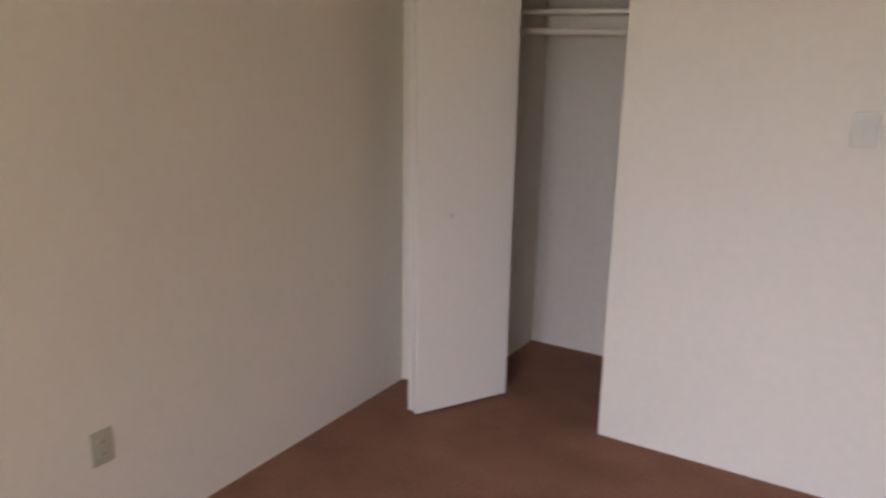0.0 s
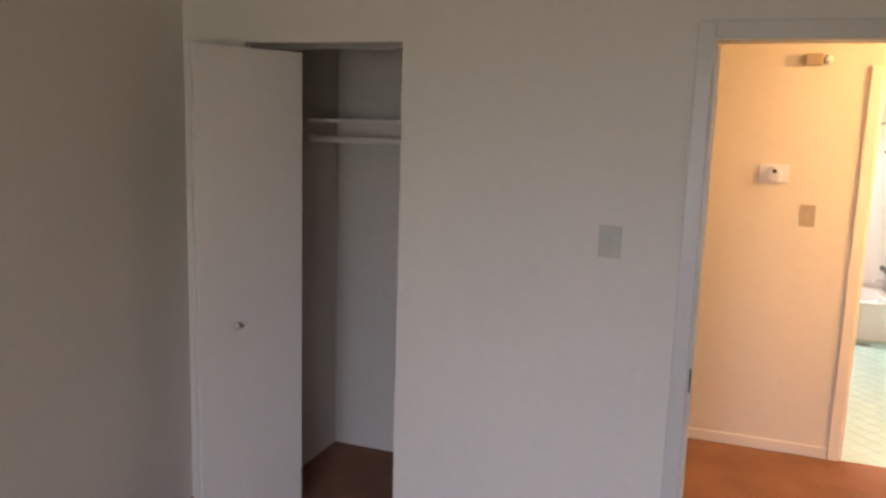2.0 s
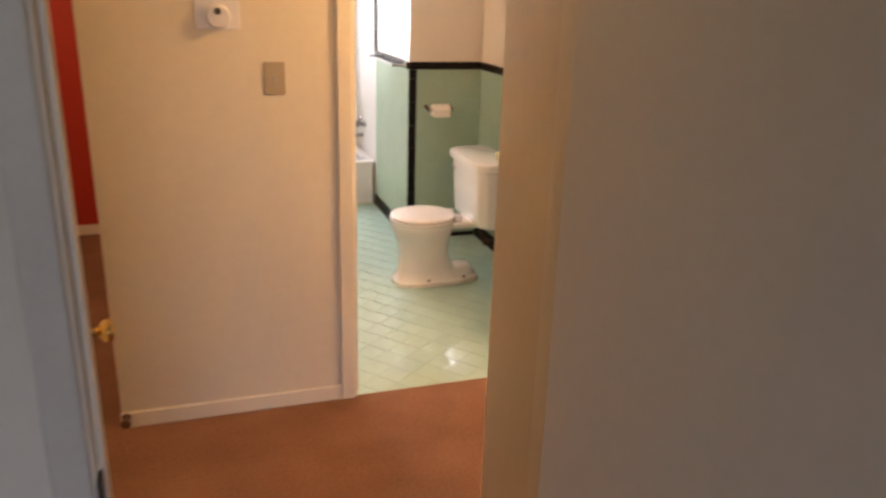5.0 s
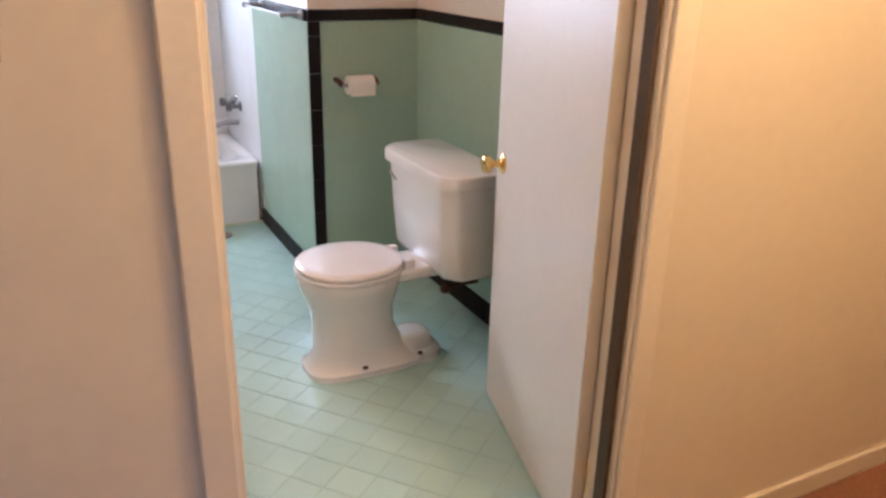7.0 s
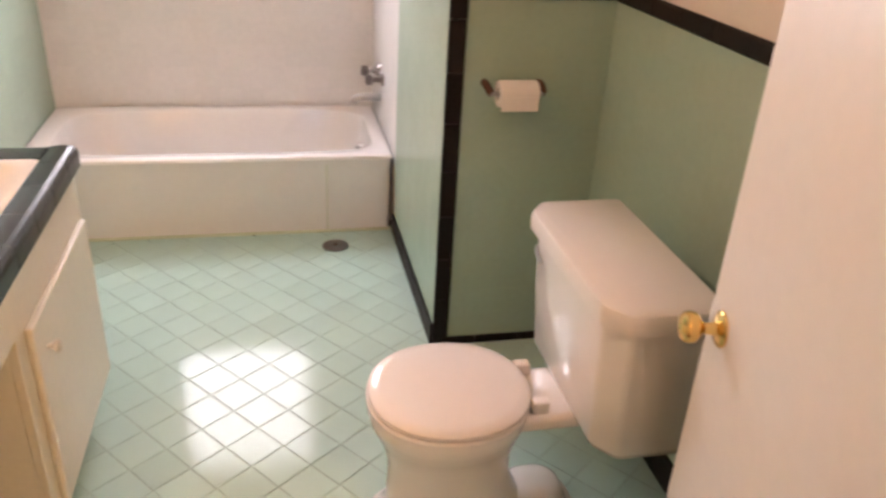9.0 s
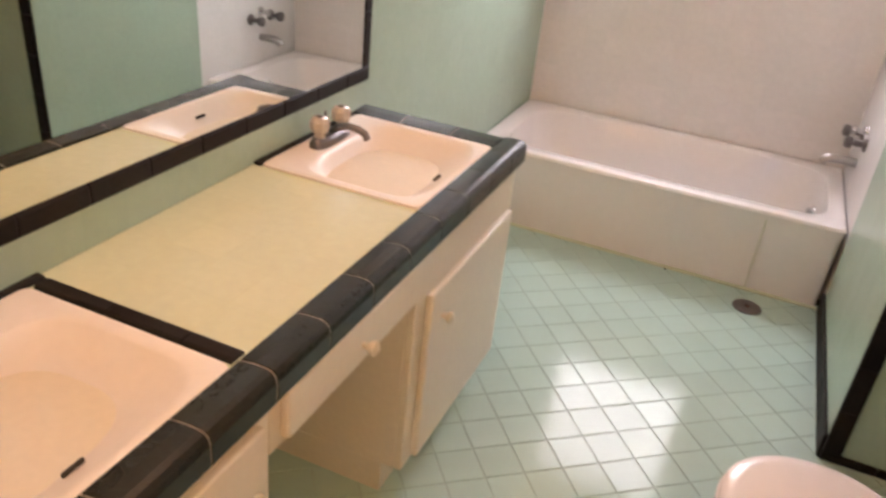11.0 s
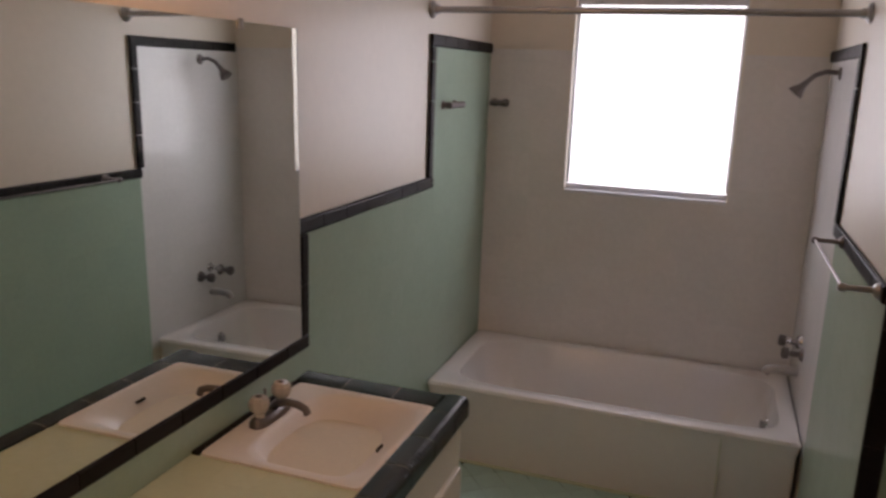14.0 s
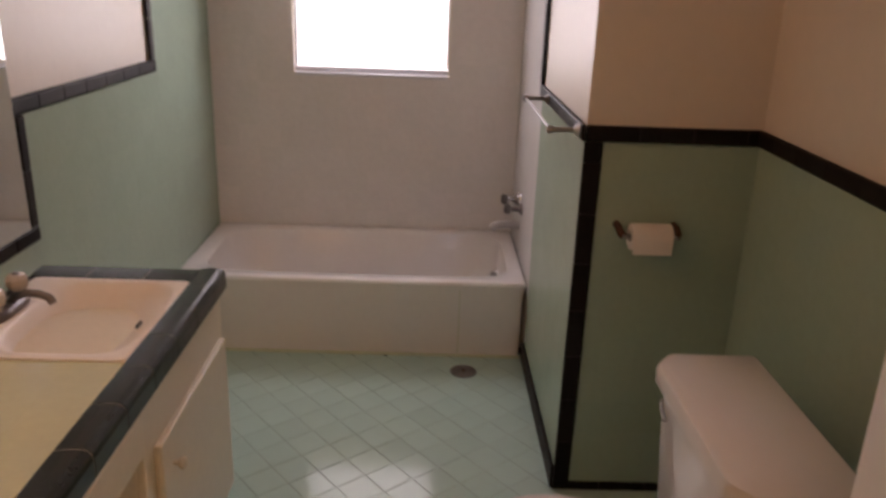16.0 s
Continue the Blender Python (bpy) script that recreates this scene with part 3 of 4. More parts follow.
part("apron_panel", box(bmesh.new(), 0.47, 0.473, -0.0005, 0.011, 0.01, 0.315, 0.0008), M["counter"], tub, "thin grey apron seam")
part("drain_cap", lathe(bmesh.new(), [(0.001, 0), (0.03, 0), (0.028, 0.004), (0.001, 0.005)], Matrix.Translation((0.48, cy, 0.066)), 18), M["chrome"], tub, "", True)
over = part("overflow_plate", lathe(bmesh.new(), [(0.001, 0), (0.034, 0), (0.030, 0.008), (0.001, 0.010)], Matrix.Translation((TW - 0.095, cy, 0.24)) @ TO_NX, 18), M["chrome"], tub, "", True)
part("lever", box(bmesh.new(), TW - 0.125, TW - 0.104, cy - 0.006, cy + 0.006, 0.225, 0.262, 0.003), M["dull"], over)

caulk = structure("caulk_line", [(XL, -0.002, TUB - 0.010, TUB + 0.012, 0, 0.006)], M["counter"], "yellowed grout line along the tub", "trim", 0.002)
vent = thing("floor_drain", (-0.266, 0.795, 0), "round dark metal cleanout cover set in the floor", "floor drain")
part("grate", lathe(bmesh.new(), [(0.001, 0.0), (0.056, 0.0), (0.055, 0.004), (0.048, 0.006), (0.001, 0.005)], None, 28), M["tarnish"], vent, "", True)
part("screw", lathe(bmesh.new(), [(0.001, 0.005), (0.008, 0.005), (0.007, 0.008), (0.001, 0.0085)], None, 12), M["rust"], vent)


# ---- tub taps, shower, rod, rails ----
taps = thing("tub_taps", (0, 1.40, 0.580), "dulled chrome two-handle tub taps with spout", "tap")
for s in (-1, 1):
    h = part("handle", lathe(bmesh.new(), [(0.001, 0), (0.030, 0), (0.026, 0.010), (0.012, 0.016), (0.012, 0.05), (0.024, 0.055), (0.026, 0.075), (0.018, 0.083), (0.001, 0.085)], Matrix.Translation((0, s * 0.085, 0)) @ TO_NX), M["tarnish"], taps, "", True)
part("diverter", lathe(bmesh.new(), [(0.001, 0), (0.026, 0), (0.022, 0.010), (0.010, 0.014), (0.010, 0.04), (0.018, 0.044), (0.016, 0.06), (0.001, 0.062)], Matrix.Translation((0, 0, 0.03)) @ TO_NX), M["chrome"], taps, "", True)
part("spout", tube(bmesh.new(), [(0, 0, -0.105), (-0.05, 0, -0.103), (-0.09, 0, -0.105), (-0.118, 0, -0.112), (-0.128, 0, -0.130)], 0.019, 14), M["dull"], taps, "", True)
shower = thing("shower", (0, 1.40, 1.72), "dulled chrome shower head on a bent arm", "shower")
part("flange", lathe(bmesh.new(), [(0.001, 0), (0.028, 0), (0.020, 0.010), (0.001, 0.012)], TO_NX), M["tarnish"], shower, "", True)
part("arm", tube(bmesh.new(), [(0, 0, 0), (-0.05, 0, 0.005), (-0.09, 0, -0.01), (-0.125, 0, -0.045)], 0.010, 12), M["tarnish"], shower, "", True)
part("head", lathe(bmesh.new(), [(0.001, 0), (0.012, 0), (0.014, 0.02), (0.030, 0.05), (0.032, 0.062), (0.001, 0.064)], Matrix.Translation((-0.118, 0, -0.038)) @ Matrix.Rotation(radians(-140), 4, "Y")), M["tarnish"], shower, "", True)
crod = thing("shower_rod", (XL / 2, 0.885, 1.905), "bare dulled chrome shower curtain rod across the alcove", "rod")
part("pole", tube(bmesh.new(), [(XL / 2 + 0.004, 0, 0), (-XL / 2 - 0.004, 0, 0)], 0.0125, 16), M["dull"], crod, "", True)
for s in (-1, 1):
    part("flange", lathe(bmesh.new(), [(0.001, 0), (0.034, 0), (0.030, 0.008), (0.018, 0.014), (0.016, 0.03), (0.001, 0.03)], Matrix.Translation((s * (-XL / 2), 0, 0)) @ (TO_X if s < 0 else TO_NX), 20), M["dull"], crod, "", True)
bar = thing("towel_bar", (0, 0.355, 1.183), "thin dulled chrome towel bar on two arms over the black rail", "towel bar")
part("tube", tube(bmesh.new(), [(-0.094, -0.315, 0), (-0.094, 0.315, 0)], 0.0050, 12), M["tarnish"], bar, "", True)
for s, metal in ((-1, "dull"), (1, "tarnish")):
    arm = part("arm", tube(bmesh.new(), [(-0.010, s * 0.315, 0), (-0.098, s * 0.315, 0)], 0.0075, 12), M[metal], bar, "", True)
    part("flange", lathe(bmesh.new(), [(0.001, 0.008), (0.021, 0.008), (0.021, 0.014), (0.015, 0.022), (0.009, 0.026), (0.001, 0.026)], Matrix.Translation((0, s * 0.315, 0)) @ TO_NX, 16), M[metal], arm, "", True)
    part("knuckle", lathe(bmesh.new(), [(0.001, 0.084), (0.011, 0.086), (0.012, 0.096), (0.009, 0.104), (0.001, 0.106)], Matrix.Translation((0, s * 0.315, 0)) @ TO_NX, 14), M[metal], arm, "", True)
grab = thing("soap_holder", (XL, 1.11, 1.535), "short dulled chrome grab bar on the green tile", "grab bar")
part("bar", tube(bmesh.new(), [(0.035, -0.092, 0), (0.035, 0.092, 0)], 0.013, 12), M["tarnish"], grab, "", True)
for s in (-1, 1):
    part("post", lathe(bmesh.new(), [(0.001, 0), (0.02, 0), (0.012, 0.01), (0.012, 0.035), (0.001, 0.036)], Matrix.Translation((0, s * 0.072, 0)) @ TO_X, 12), M["tarnish"], grab, "", True)
grab2 = thing("soap_holder", (-1.462, BACK, 1.532), "short dulled chrome grab bar on the white tile", "grab bar")
part("bar", tube(bmesh.new(), [(-0.040, -0.035, 0), (0.040, -0.035, 0)], 0.013, 12), M["tarnish"], grab2, "", True)
for s in (-1, 1):
    part("post", lathe(bmesh.new(), [(0.001, 0), (0.02, 0), (0.012, 0.01), (0.012, 0.035), (0.001, 0.036)], Matrix.Translation((s * 0.028, 0, 0)) @ TO_NY, 12), M["tarnish"], grab2, "", True)
tp = thing("paper_holder", (0.20, 0, 0.902), "wall paper holder with a half-used white roll", "paper holder")
for s in (-1, 1):
    part("post", tube(bmesh.new(), [(s * 0.084, 0, 0.016), (s * 0.084, -0.03, 0.016), (s * 0.082, -0.058, 0.006), (s * 0.076, -0.066, 0)], 0.011, 12), M["rust"], tp, "tarnished metal post", True)
part("spindle", tube(bmesh.new(), [(-0.08, -0.066, 0), (0.08, -0.066, 0)], 0.007, 10), M["dull"], tp)
roll = thing("paper_roll", (0.20, -0.066, 0.902), "small white toilet paper roll on its holder", "paper roll")
part("sheet", loft(bmesh.new(), [[Matrix.Rotation(radians(90), 4, "Y") @ p for p in ring(0, 0, z, r, r, 28)] for z, r in ((-0.058, 0.019), (-0.058, 0.037), (-0.056, 0.039), (0.056, 0.039), (0.058, 0.037), (0.058, 0.019), (-0.058, 0.019))], False, False), M["paper"], roll, "", True)
part("loose_end", box(bmesh.new(), -0.056, 0.056, -0.0405, -0.0385, -0.042, 0.0, 0.0005), M["paper"], roll)

# ---- toilet ----
toilet = thing("toilet", (0.006, -0.778, 0), "white two-piece toilet with closed lid against the green tile", "toilet")
bowl = bmesh.new()
loft(bowl, [ring(cx, 0, z, a, b, 48, e) for z, cx, a, b, e in (
    (0.0, -0.075, 0.235, 0.125, 3.2), (0.022, -0.075, 0.237, 0.126, 3.2), (0.036, -0.078, 0.222, 0.112, 2.8), (0.08, -0.105, 0.170, 0.102, 2.4), (0.16, -0.122, 0.150, 0.100, 2.3),
    (0.23, -0.125, 0.150, 0.108, 2.2), (0.29, -0.128, 0.168, 0.138, 2.1), (0.335, -0.133, 0.182, 0.165, 2.1), (0.365, -0.135, 0.188, 0.176, 2.1), (0.378, -0.135, 0.186, 0.174, 2.1))])
part("bowl", bowl, M["porcelain"], toilet, "", True)
part("trap", loft(bmesh.new(), [ring(0.105, 0, z, 0.108 + d, 0.108 + d, 36, 2.6) for z, d in ((0, 0), (0.026, 0.001), (0.034, -0.008), (0.042, -0.022), (0.062, -0.028), (0.082, -0.036), (0.094, -0.052), (0.100, -0.080))]), M["porcelain"], toilet, "", True)
part("shelf", box(bmesh.new(), 0.0, 0.34, -0.100, 0.100, 0.335, 0.378, 0.016, 3), M["porcelain"], toilet, "", True)
part("seat", loft(bmesh.new(), [ring(-0.135, 0, z, 0.190 + d, 0.182 + d, 48, 2.15) for z, d in ((0.379, -0.006), (0.383, 0.0), (0.393, 0.001), (0.397, -0.003))]), M["seat"], toilet, "", True)
part("lid", loft(bmesh.new(), [ring(-0.133, 0, z, 0.188 + d, 0.180 + d, 48, 2.15) for z, d in ((0.400, -0.004), (0.404, 0.0), (0.412, 0.0), (0.418, -0.006), (0.421, -0.03), (0.422, -0.10))]), M["seat"], toilet, "", True)
for s in (-1, 1):
    part("lid_hinge", box(bmesh.new(), 0.045, 0.085, s * 0.075 - 0.014, s * 0.075 + 0.014, 0.378, 0.412, 0.005), M["seat"], toilet)
for x, y in ((-0.120, -0.132), (0.105, -0.112), (-0.120, 0.132), (0.105, 0.112)):
    part("bolt_hole", lathe(bmesh.new(), [(0.001, 0), (0.011, 0), (0.009, 0.006), (0.001, 0.007)], Matrix.Translation((x, y * 0.86, 0.034)), 12), M["rust"], toilet, "rusty bolt in the foot", True)


def tank_loop(z, x0, x1, h, c=0.042, r=0.012):
    """Plan of the tank at a height: a box with the two front corners cut off, each corner eased by r."""
    pts = [Vector(p) for p in ((x0, -h + c * 1.25), (x0 + c, -h), (x1, -h), (x1, h), (x0 + c, h), (x0, h - c * 1.25))]
    out = []
    for k, v in enumerate(pts):
        p, q = v + (pts[k - 1] - v).normalized() * r, v + (pts[(k + 1) % 6] - v).normalized() * r
        out += [p, 0.3 * p + 0.4 * v + 0.3 * q, q]
    return [Vector((*p, z)) for p in out]


part("tank", loft(bmesh.new(), [tank_loop(*v) for v in ((0.358, 0.160, 0.328, 0.228), (0.366, 0.146, 0.338, 0.242), (0.39, 0.136, 0.344, 0.252), (0.56, 0.124, 0.346, 0.260), (0.700, 0.118, 0.346, 0.264))]), M["porcelain"], toilet, "", True)
part("tank_lid", loft(bmesh.new(), [tank_loop(*v) for v in ((0.700, 0.112, 0.350, 0.272), (0.705, 0.102, 0.356, 0.282), (0.738, 0.101, 0.357, 0.283), (0.748, 0.105, 0.354, 0.279), (0.754, 0.120, 0.345, 0.266))]), M["porcelain"], toilet, "", True)
lev = part("flush_lever", lathe(bmesh.new(), [(0.001, 0), (0.012, 0), (0.010, 0.012), (0.001, 0.014)], Matrix.Translation((0.130, 0.205, 0.655)) @ TO_NX, 14), M["dull"], toilet, "", True)
part("lever_arm", tube(bmesh.new(), [(0.118, 0.205, 0.655), (0.112, 0.18, 0.652), (0.110, 0.145, 0.645)], 0.005, 8), M["dull"], lev, "", True)
part("water_pipe", tube(bmesh.new(), [(0.27, 0.17, 0.372), (0.28, 0.17, 0.28), (0.31, 0.16, 0.19), (0.36, 0.16, 0.16), (0.488, 0.16, 0.16)], 0.008, 8), M["rust"], toilet, "rusty water supply pipe", True)
part("stop_valve", lathe(bmesh.new(), [(0.001, 0), (0.018, 0), (0.018, 0.03), (0.010, 0.04), (0.001, 0.042)], Matrix.Translation((0.36, 0.16, 0.15)) @ TO_NX, 12), M["rust"], toilet, "", True)

# ---- vanity ----
VX, VE = -1.022, -0.108          # cabinet front, counter's far end
CT = 0.775
KN0, KN1 = -1.315, -0.755         # knee space between the two cabinets


def cabinet_knob(parent, place):
    part("knob", lathe(bmesh.new(), [(0.001, 0), (0.006, 0), (0.006, 0.010), (0.015, 0.018), (0.015, 0.026), (0.008, 0.031), (0.001, 0.032)], Matrix.Translation(place) @ TO_X, 16), M["cabinet"], parent, "painted round knob", True)


cab = thing("vanity_cabinet", (XL, KN1, 0), "yellowed white vanity cabinet with one overlay door", "cabinet", "vanity cabinets")
depth, wid = VX - XL, VE - 0.012 - KN1
part("body", box(bmesh.new(), 0.001, depth - 0.02, 0, wid, 0.095, 0.735, 0.002), M["cabinet"], cab)
part("plinth", box(bmesh.new(), 0.001, depth - 0.055, 0, wid - 0.02, 0, 0.095), M["cabinet"], cab)
part("face_frame", box(bmesh.new(), depth - 0.02, depth, 0, wid, 0.095, 0.735, 0.003), M["cabinet"], cab)
cd = part("door", box(bmesh.new(), depth, depth + 0.018, 0.052, wid - 0.03, 0.105, 0.590, 0.006, 3), M["cabinet"], cab)
cabinet_knob(cd, (depth + 0.018, 0.118, 0.505))

cab2 = thing("vanity_cabinet", (XL, BATH0, 0), "yellowed white vanity cabinet with stacked drawers", "cabinet", "vanity cabinets")
wid2 = KN0 - BATH0
part("body", box(bmesh.new(), 0.001, depth - 0.02, 0.004, wid2, 0.075, 0.735, 0.002), M["cabinet"], cab2)
part("plinth", box(bmesh.new(), 0.001, depth - 0.055, 0.004, wid2, 0, 0.075), M["cabinet"], cab2)
part("face_frame", box(bmesh.new(), depth - 0.02, depth, 0.004, wid2, 0.06, 0.735, 0.003), M["cabinet"], cab2)
for z0, z1 in ((0.09, 0.36), (0.385, 0.56), (0.585, 0.70)):
    dr = part("drawer", box(bmesh.new(), depth, depth + 0.018, 0.03, wid2 - 0.03, z0, z1, 0.006, 3), M["cabinet"], cab2)
    cabinet_knob(dr, (depth + 0.018, wid2 / 2, (z0 + z1) / 2))

apron = thing("vanity_unit", (XL, KN0, 0), "shallow painted drawer unit bridging the knee space", "vanity")
kw = KN1 - KN0
part("box", box(bmesh.new(), 0.05, depth - 0.02, 0.002, kw - 0.002, 0.615, 0.735, 0.002), M["cabinet"], apron)
fr = part("front", box(bmesh.new(), depth - 0.02, depth, 0.002, kw - 0.002, 0.605, 0.735, 0.003), M["cabinet"], apron)
dr = part("drawer_front", box(bmesh.new(), depth, depth + 0.018, 0.03, kw - 0.03, 0.625, 0.722, 0.005, 3), M["cabinet"], apron)
cabinet_knob(dr, (depth + 0.018, kw / 2 - 0.005, 0.665))

# worktop around the two basins
SX0, SX1 = -1.488, -1.076
S1 = (-0.668, -0.202)
S2 = (-1.83, -1.335)
top = thing("vanity_counter", (XL, VE, CT), "pale green tiled vanity counter with black edge tiles", "counter")
z0, z1 = -0.045, 0.0


def counter_piece(name, xa, xb, ya, yb):
    return part(name, box(bmesh.new(), xa - XL, xb - XL, ya - VE, yb - VE, z0, z1), M["counter"], top)


counter_piece("tile_field", XL, -1.058, S2[1] + 0.045, S1[0])
counter_piece("tile_field", XL, SX0, S1[0], VE - 0.012)
counter_piece("tile_field", SX1, -1.058, S1[0], VE - 0.012)
counter_piece("tile_field", SX0, SX1, S1[1], VE - 0.012)
counter_piece("tile_field", XL, SX0, BATH0 + 0.004, S2[1] + 0.045)
counter_piece("tile_field", SX1, -1.058, BATH0 + 0.004, S2[1] + 0.045)
counter_piece("tile_field", SX0, SX1, S2[1], S2[1] + 0.045)
counter_piece("tile_field", SX0, SX1, BATH0 + 0.004, S2[0])
part("front_core", box(bmesh.new(), -1.058 - XL, -1.020 - XL, BATH0 + 0.004 - VE, -0.012, z0, z1 - 0.004), M["black_joint"], top)
part("splash", box(bmesh.new(), 0.0005, 0.012, BATH0 + 0.004 - VE, -0.012, 0, 0.085, 0.002), M["green_y"], top, "pale green tiled splash back")


def basin(name, y0, y1, label):
    s = thing(name, ((SX0 + SX1) / 2, (y0 + y1) / 2, CT), label, "sink", "vanity sinks")
    a, b = (SX1 - SX0) / 2, (y1 - y0) / 2
    bm = bmesh.new()
    loops = [ring(0, 0, z, a + d, b + d, 56, e) for z, d, e in ((-0.02, -0.004, 30), (-0.002, 0.004, 30), (0.005, 0.002, 30), (0.006, -0.006, 26))]
    loops += [ring(cx, cy_, z, w * a, h * b, 56, e) for z, w, h, cx, cy_, e in ((0.005, 0.80, 0.90, 0.030, 0.0, 5.5), (0.002, 0.77, 0.88, 0.030, 0.0, 5.0), (-0.008, 0.72, 0.83, 0.027, 0.003, 4.2), (-0.025, 0.65, 0.74, 0.018, -0.004, 3.4),
                                                                  (-0.050, 0.54, 0.61, 0.003, -0.020, 2.8), (-0.075, 0.40, 0.46, -0.018, -0.038, 2.4), (-0.092, 0.25, 0.30, -0.030, -0.045, 2.1), (-0.098, 0.12, 0.13, -0.034, -0.046, 2.0))]
    loft(bm, loops, start=False)
    bowl_ = part("bowl", bm, M["basin"], s, "", True)
    part("drain", lathe(bmesh.new(), [(0.001, 0.0), (0.022, 0.0), (0.020, 0.003), (0.012, 0.002), (0.001, 0.001)], Matrix.Translation((-0.034, -0.046, -0.099)), 18), M["dull"], bowl_, "", True)
    part("overflow_slot", box(bmesh.new(), 0.146, 0.152, -0.018, 0.018, -0.023, -0.015, 0.002), M["shadow_gap"], bowl_)
    return s


def faucet(y, label):
    f = thing("faucet", (-1.442, y, CT + 0.006), label, "faucet", "vanity faucets")
    part("base", loft(bmesh.new(), [ring(0, 0, z, 0.026 + d, 0.082 + d, 32, 3) for z, d in ((0, 0), (0.012, 0), (0.022, -0.006), (0.026, -0.014))]), M["tarnish"], f, "", True)
    part("spout", tube(bmesh.new(), [(0.0, 0, 0.018), (0.02, 0, 0.040), (0.05, 0, 0.050), (0.08, 0, 0.048), (0.102, 0, 0.040), (0.108, 0, 0.026)], 0.0100, 12), M["tarnish"], f, "", True)
    for s in (-1, 1):
        h = part("handle", lathe(bmesh.new(), [(0.001, 0.022), (0.016, 0.022), (0.013, 0.034), (0.022, 0.040), (0.027, 0.052), (0.027, 0.066), (0.020, 0.076), (0.001, 0.078)], Matrix.Translation((0, s * 0.053, 0)), 8), M["acrylic"], f, "cloudy faceted acrylic knob")
        part("cap", lathe(bmesh.new(), [(0.001, 0.078), (0.009, 0.078), (0.007, 0.081), (0.001, 0.082)], Matrix.Translation((0, s * 0.053, 0)), 10), M["tarnish"], h)
    part("pop_up_rod", tube(bmesh.new(), [(-0.016, 0, 0.02), (-0.016, 0, 0.075)], 0.003, 8), M["tarnish"], f)
    return f


basin("sink", *S1, "white rectangular basin set in the tiled counter by the tub")
basin("sink", *S2, "white rectangular basin set in the tiled counter by the door")
faucet(-0.435, "chrome faucet with two cloudy acrylic knobs, far basin")
faucet(-1.59, "chrome faucet with two cloudy acrylic knobs, near basin")

# mirror
MZ0, MZ1, MY1 = 0.905, 1.77, -0.173
mir = thing("wall_mirror", (XL, (BATH0 + MY1) / 2, MZ0), "large frameless plate mirror above the vanity", "mirror")
half = (MY1 - BATH0) / 2
mir.matrix_world = pose(XL + 0.013, (BATH0 + MY1) / 2, MZ0, 0, -0.60, -0.32)
part("glass_plate", box(bmesh.new(), 0.0005, 0.0045, -half + 0.004, half - 0.002, 0, MZ1 - MZ0, 0.0015, 1), M["mirror"], mir)
for s in (-1, 1):
    part("clip", box(bmesh.new(), 0.0045, 0.008, s * half * 0.7 - 0.01, s * half * 0.7 + 0.01, MZ1 - MZ0 - 0.02, MZ1 - MZ0 + 0.006, 0.001), M["chrome"], mir)

# ---- black trim tiles, piece by piece ----
trims = {}


def trim_mesh(width, height, length=0.150):
    """A half-round glazed piece along x, standing on z = 0, shared by all pieces of its size."""
    key = (width, height, length)
    if key not in trims:
        bm = bmesh.new()
        w = width / 2
        prof = [(-w, 0), (-w, height * 0.55), (-w + 0.0025, height * 0.85), (-w + 0.007, height), (w - 0.007, height), (w - 0.0025, height * 0.85), (w, height * 0.55), (w, 0)]
        loft(bm, [[Vector((x, y * s, h * s2)) for y, h in prof] for x, s, s2 in ((0, 0.985, 0.96), (0.0012, 1, 1), (length - 0.0012, 1, 1), (length, 0.985, 0.96))])
        trims[key] = mesh_of("trim_tile", bm, M["black"])
    return trims[key]


def trim_run(parent, start, along, out, total, width=0.046, height=0.012, length=0.150, gap=0.0028):
    """Pieces laid end to end from start; out is the side that they stand proud to."""
    along, out = Vector(along), Vector(out)
    side = out.cross(along)
    rot = Matrix((along, side, out)).transposed().to_4x4()
    s = 0.0
    while s < total - 0.004:
        ln = min(length, total - s)
        ob = new("trim_tile", trim_mesh(width, height, length))
        ob.parent = parent
        ob.matrix_world = Matrix.Translation(Vector(start) + along * s) @ rot @ Matrix.Diagonal((ln / length, 1, 1, 1))
        s += ln + gap


def trim_group(name, label):
    return tagged(new(name), label, "tile trim", kind="structure")


X, Y, Z = (1, 0, 0), (0, 1, 0), (0, 0, 1)
NX, NY = (-1, 0, 0), (0, -1, 0)
g = trim_group("trim_vanity_wall", "black glazed border tiles stepping along the vanity wall")
trim_run(g, (XL, BATH0 + 0.01, 0.882), Y, X, MY1 + 0.046 - BATH0 - 0.01, height=0.020)
trim_run(g, (XL, -0.149, 0.907), Z, X, RAIL - 0.909, height=0.022)
trim_run(g, (XL, -0.172, RAIL + 0.020), Y, X, 0.895 + 0.172 + 0.023)
trim_run(g, (XL, 0.895, RAIL + 0.045), Z, X, HIGH - RAIL - 0.07)
trim_run(g, (XL, 0.872, HIGH), Y, X, BACK - 0.872 - 0.01)
g = trim_group("trim_tub_end", "black glazed border tiles stepping round the tub end")
trim_run(g, (0, 0.0, RAIL - 0.023), Y, NX, 0.91)
trim_run(g, (0, 0.908, RAIL + 0.002), Z, NX, HIGH - RAIL - 0.02)
trim_run(g, (0, 0.885, HIGH), Y, NX, BACK - 0.885 - 0.02)
g = trim_group("trim_partition", "black glazed border tiles framing the partition")
trim_run(g, (0.026, 0, 0.032), Z, NY, RAIL - 0.080, 0.052)
trim_run(g, (0.002, 0, RAIL - 0.023), X, NY, XR - 0.01)
g = trim_group("trim_toilet_wall", "black glazed border tiles along the toilet wall")
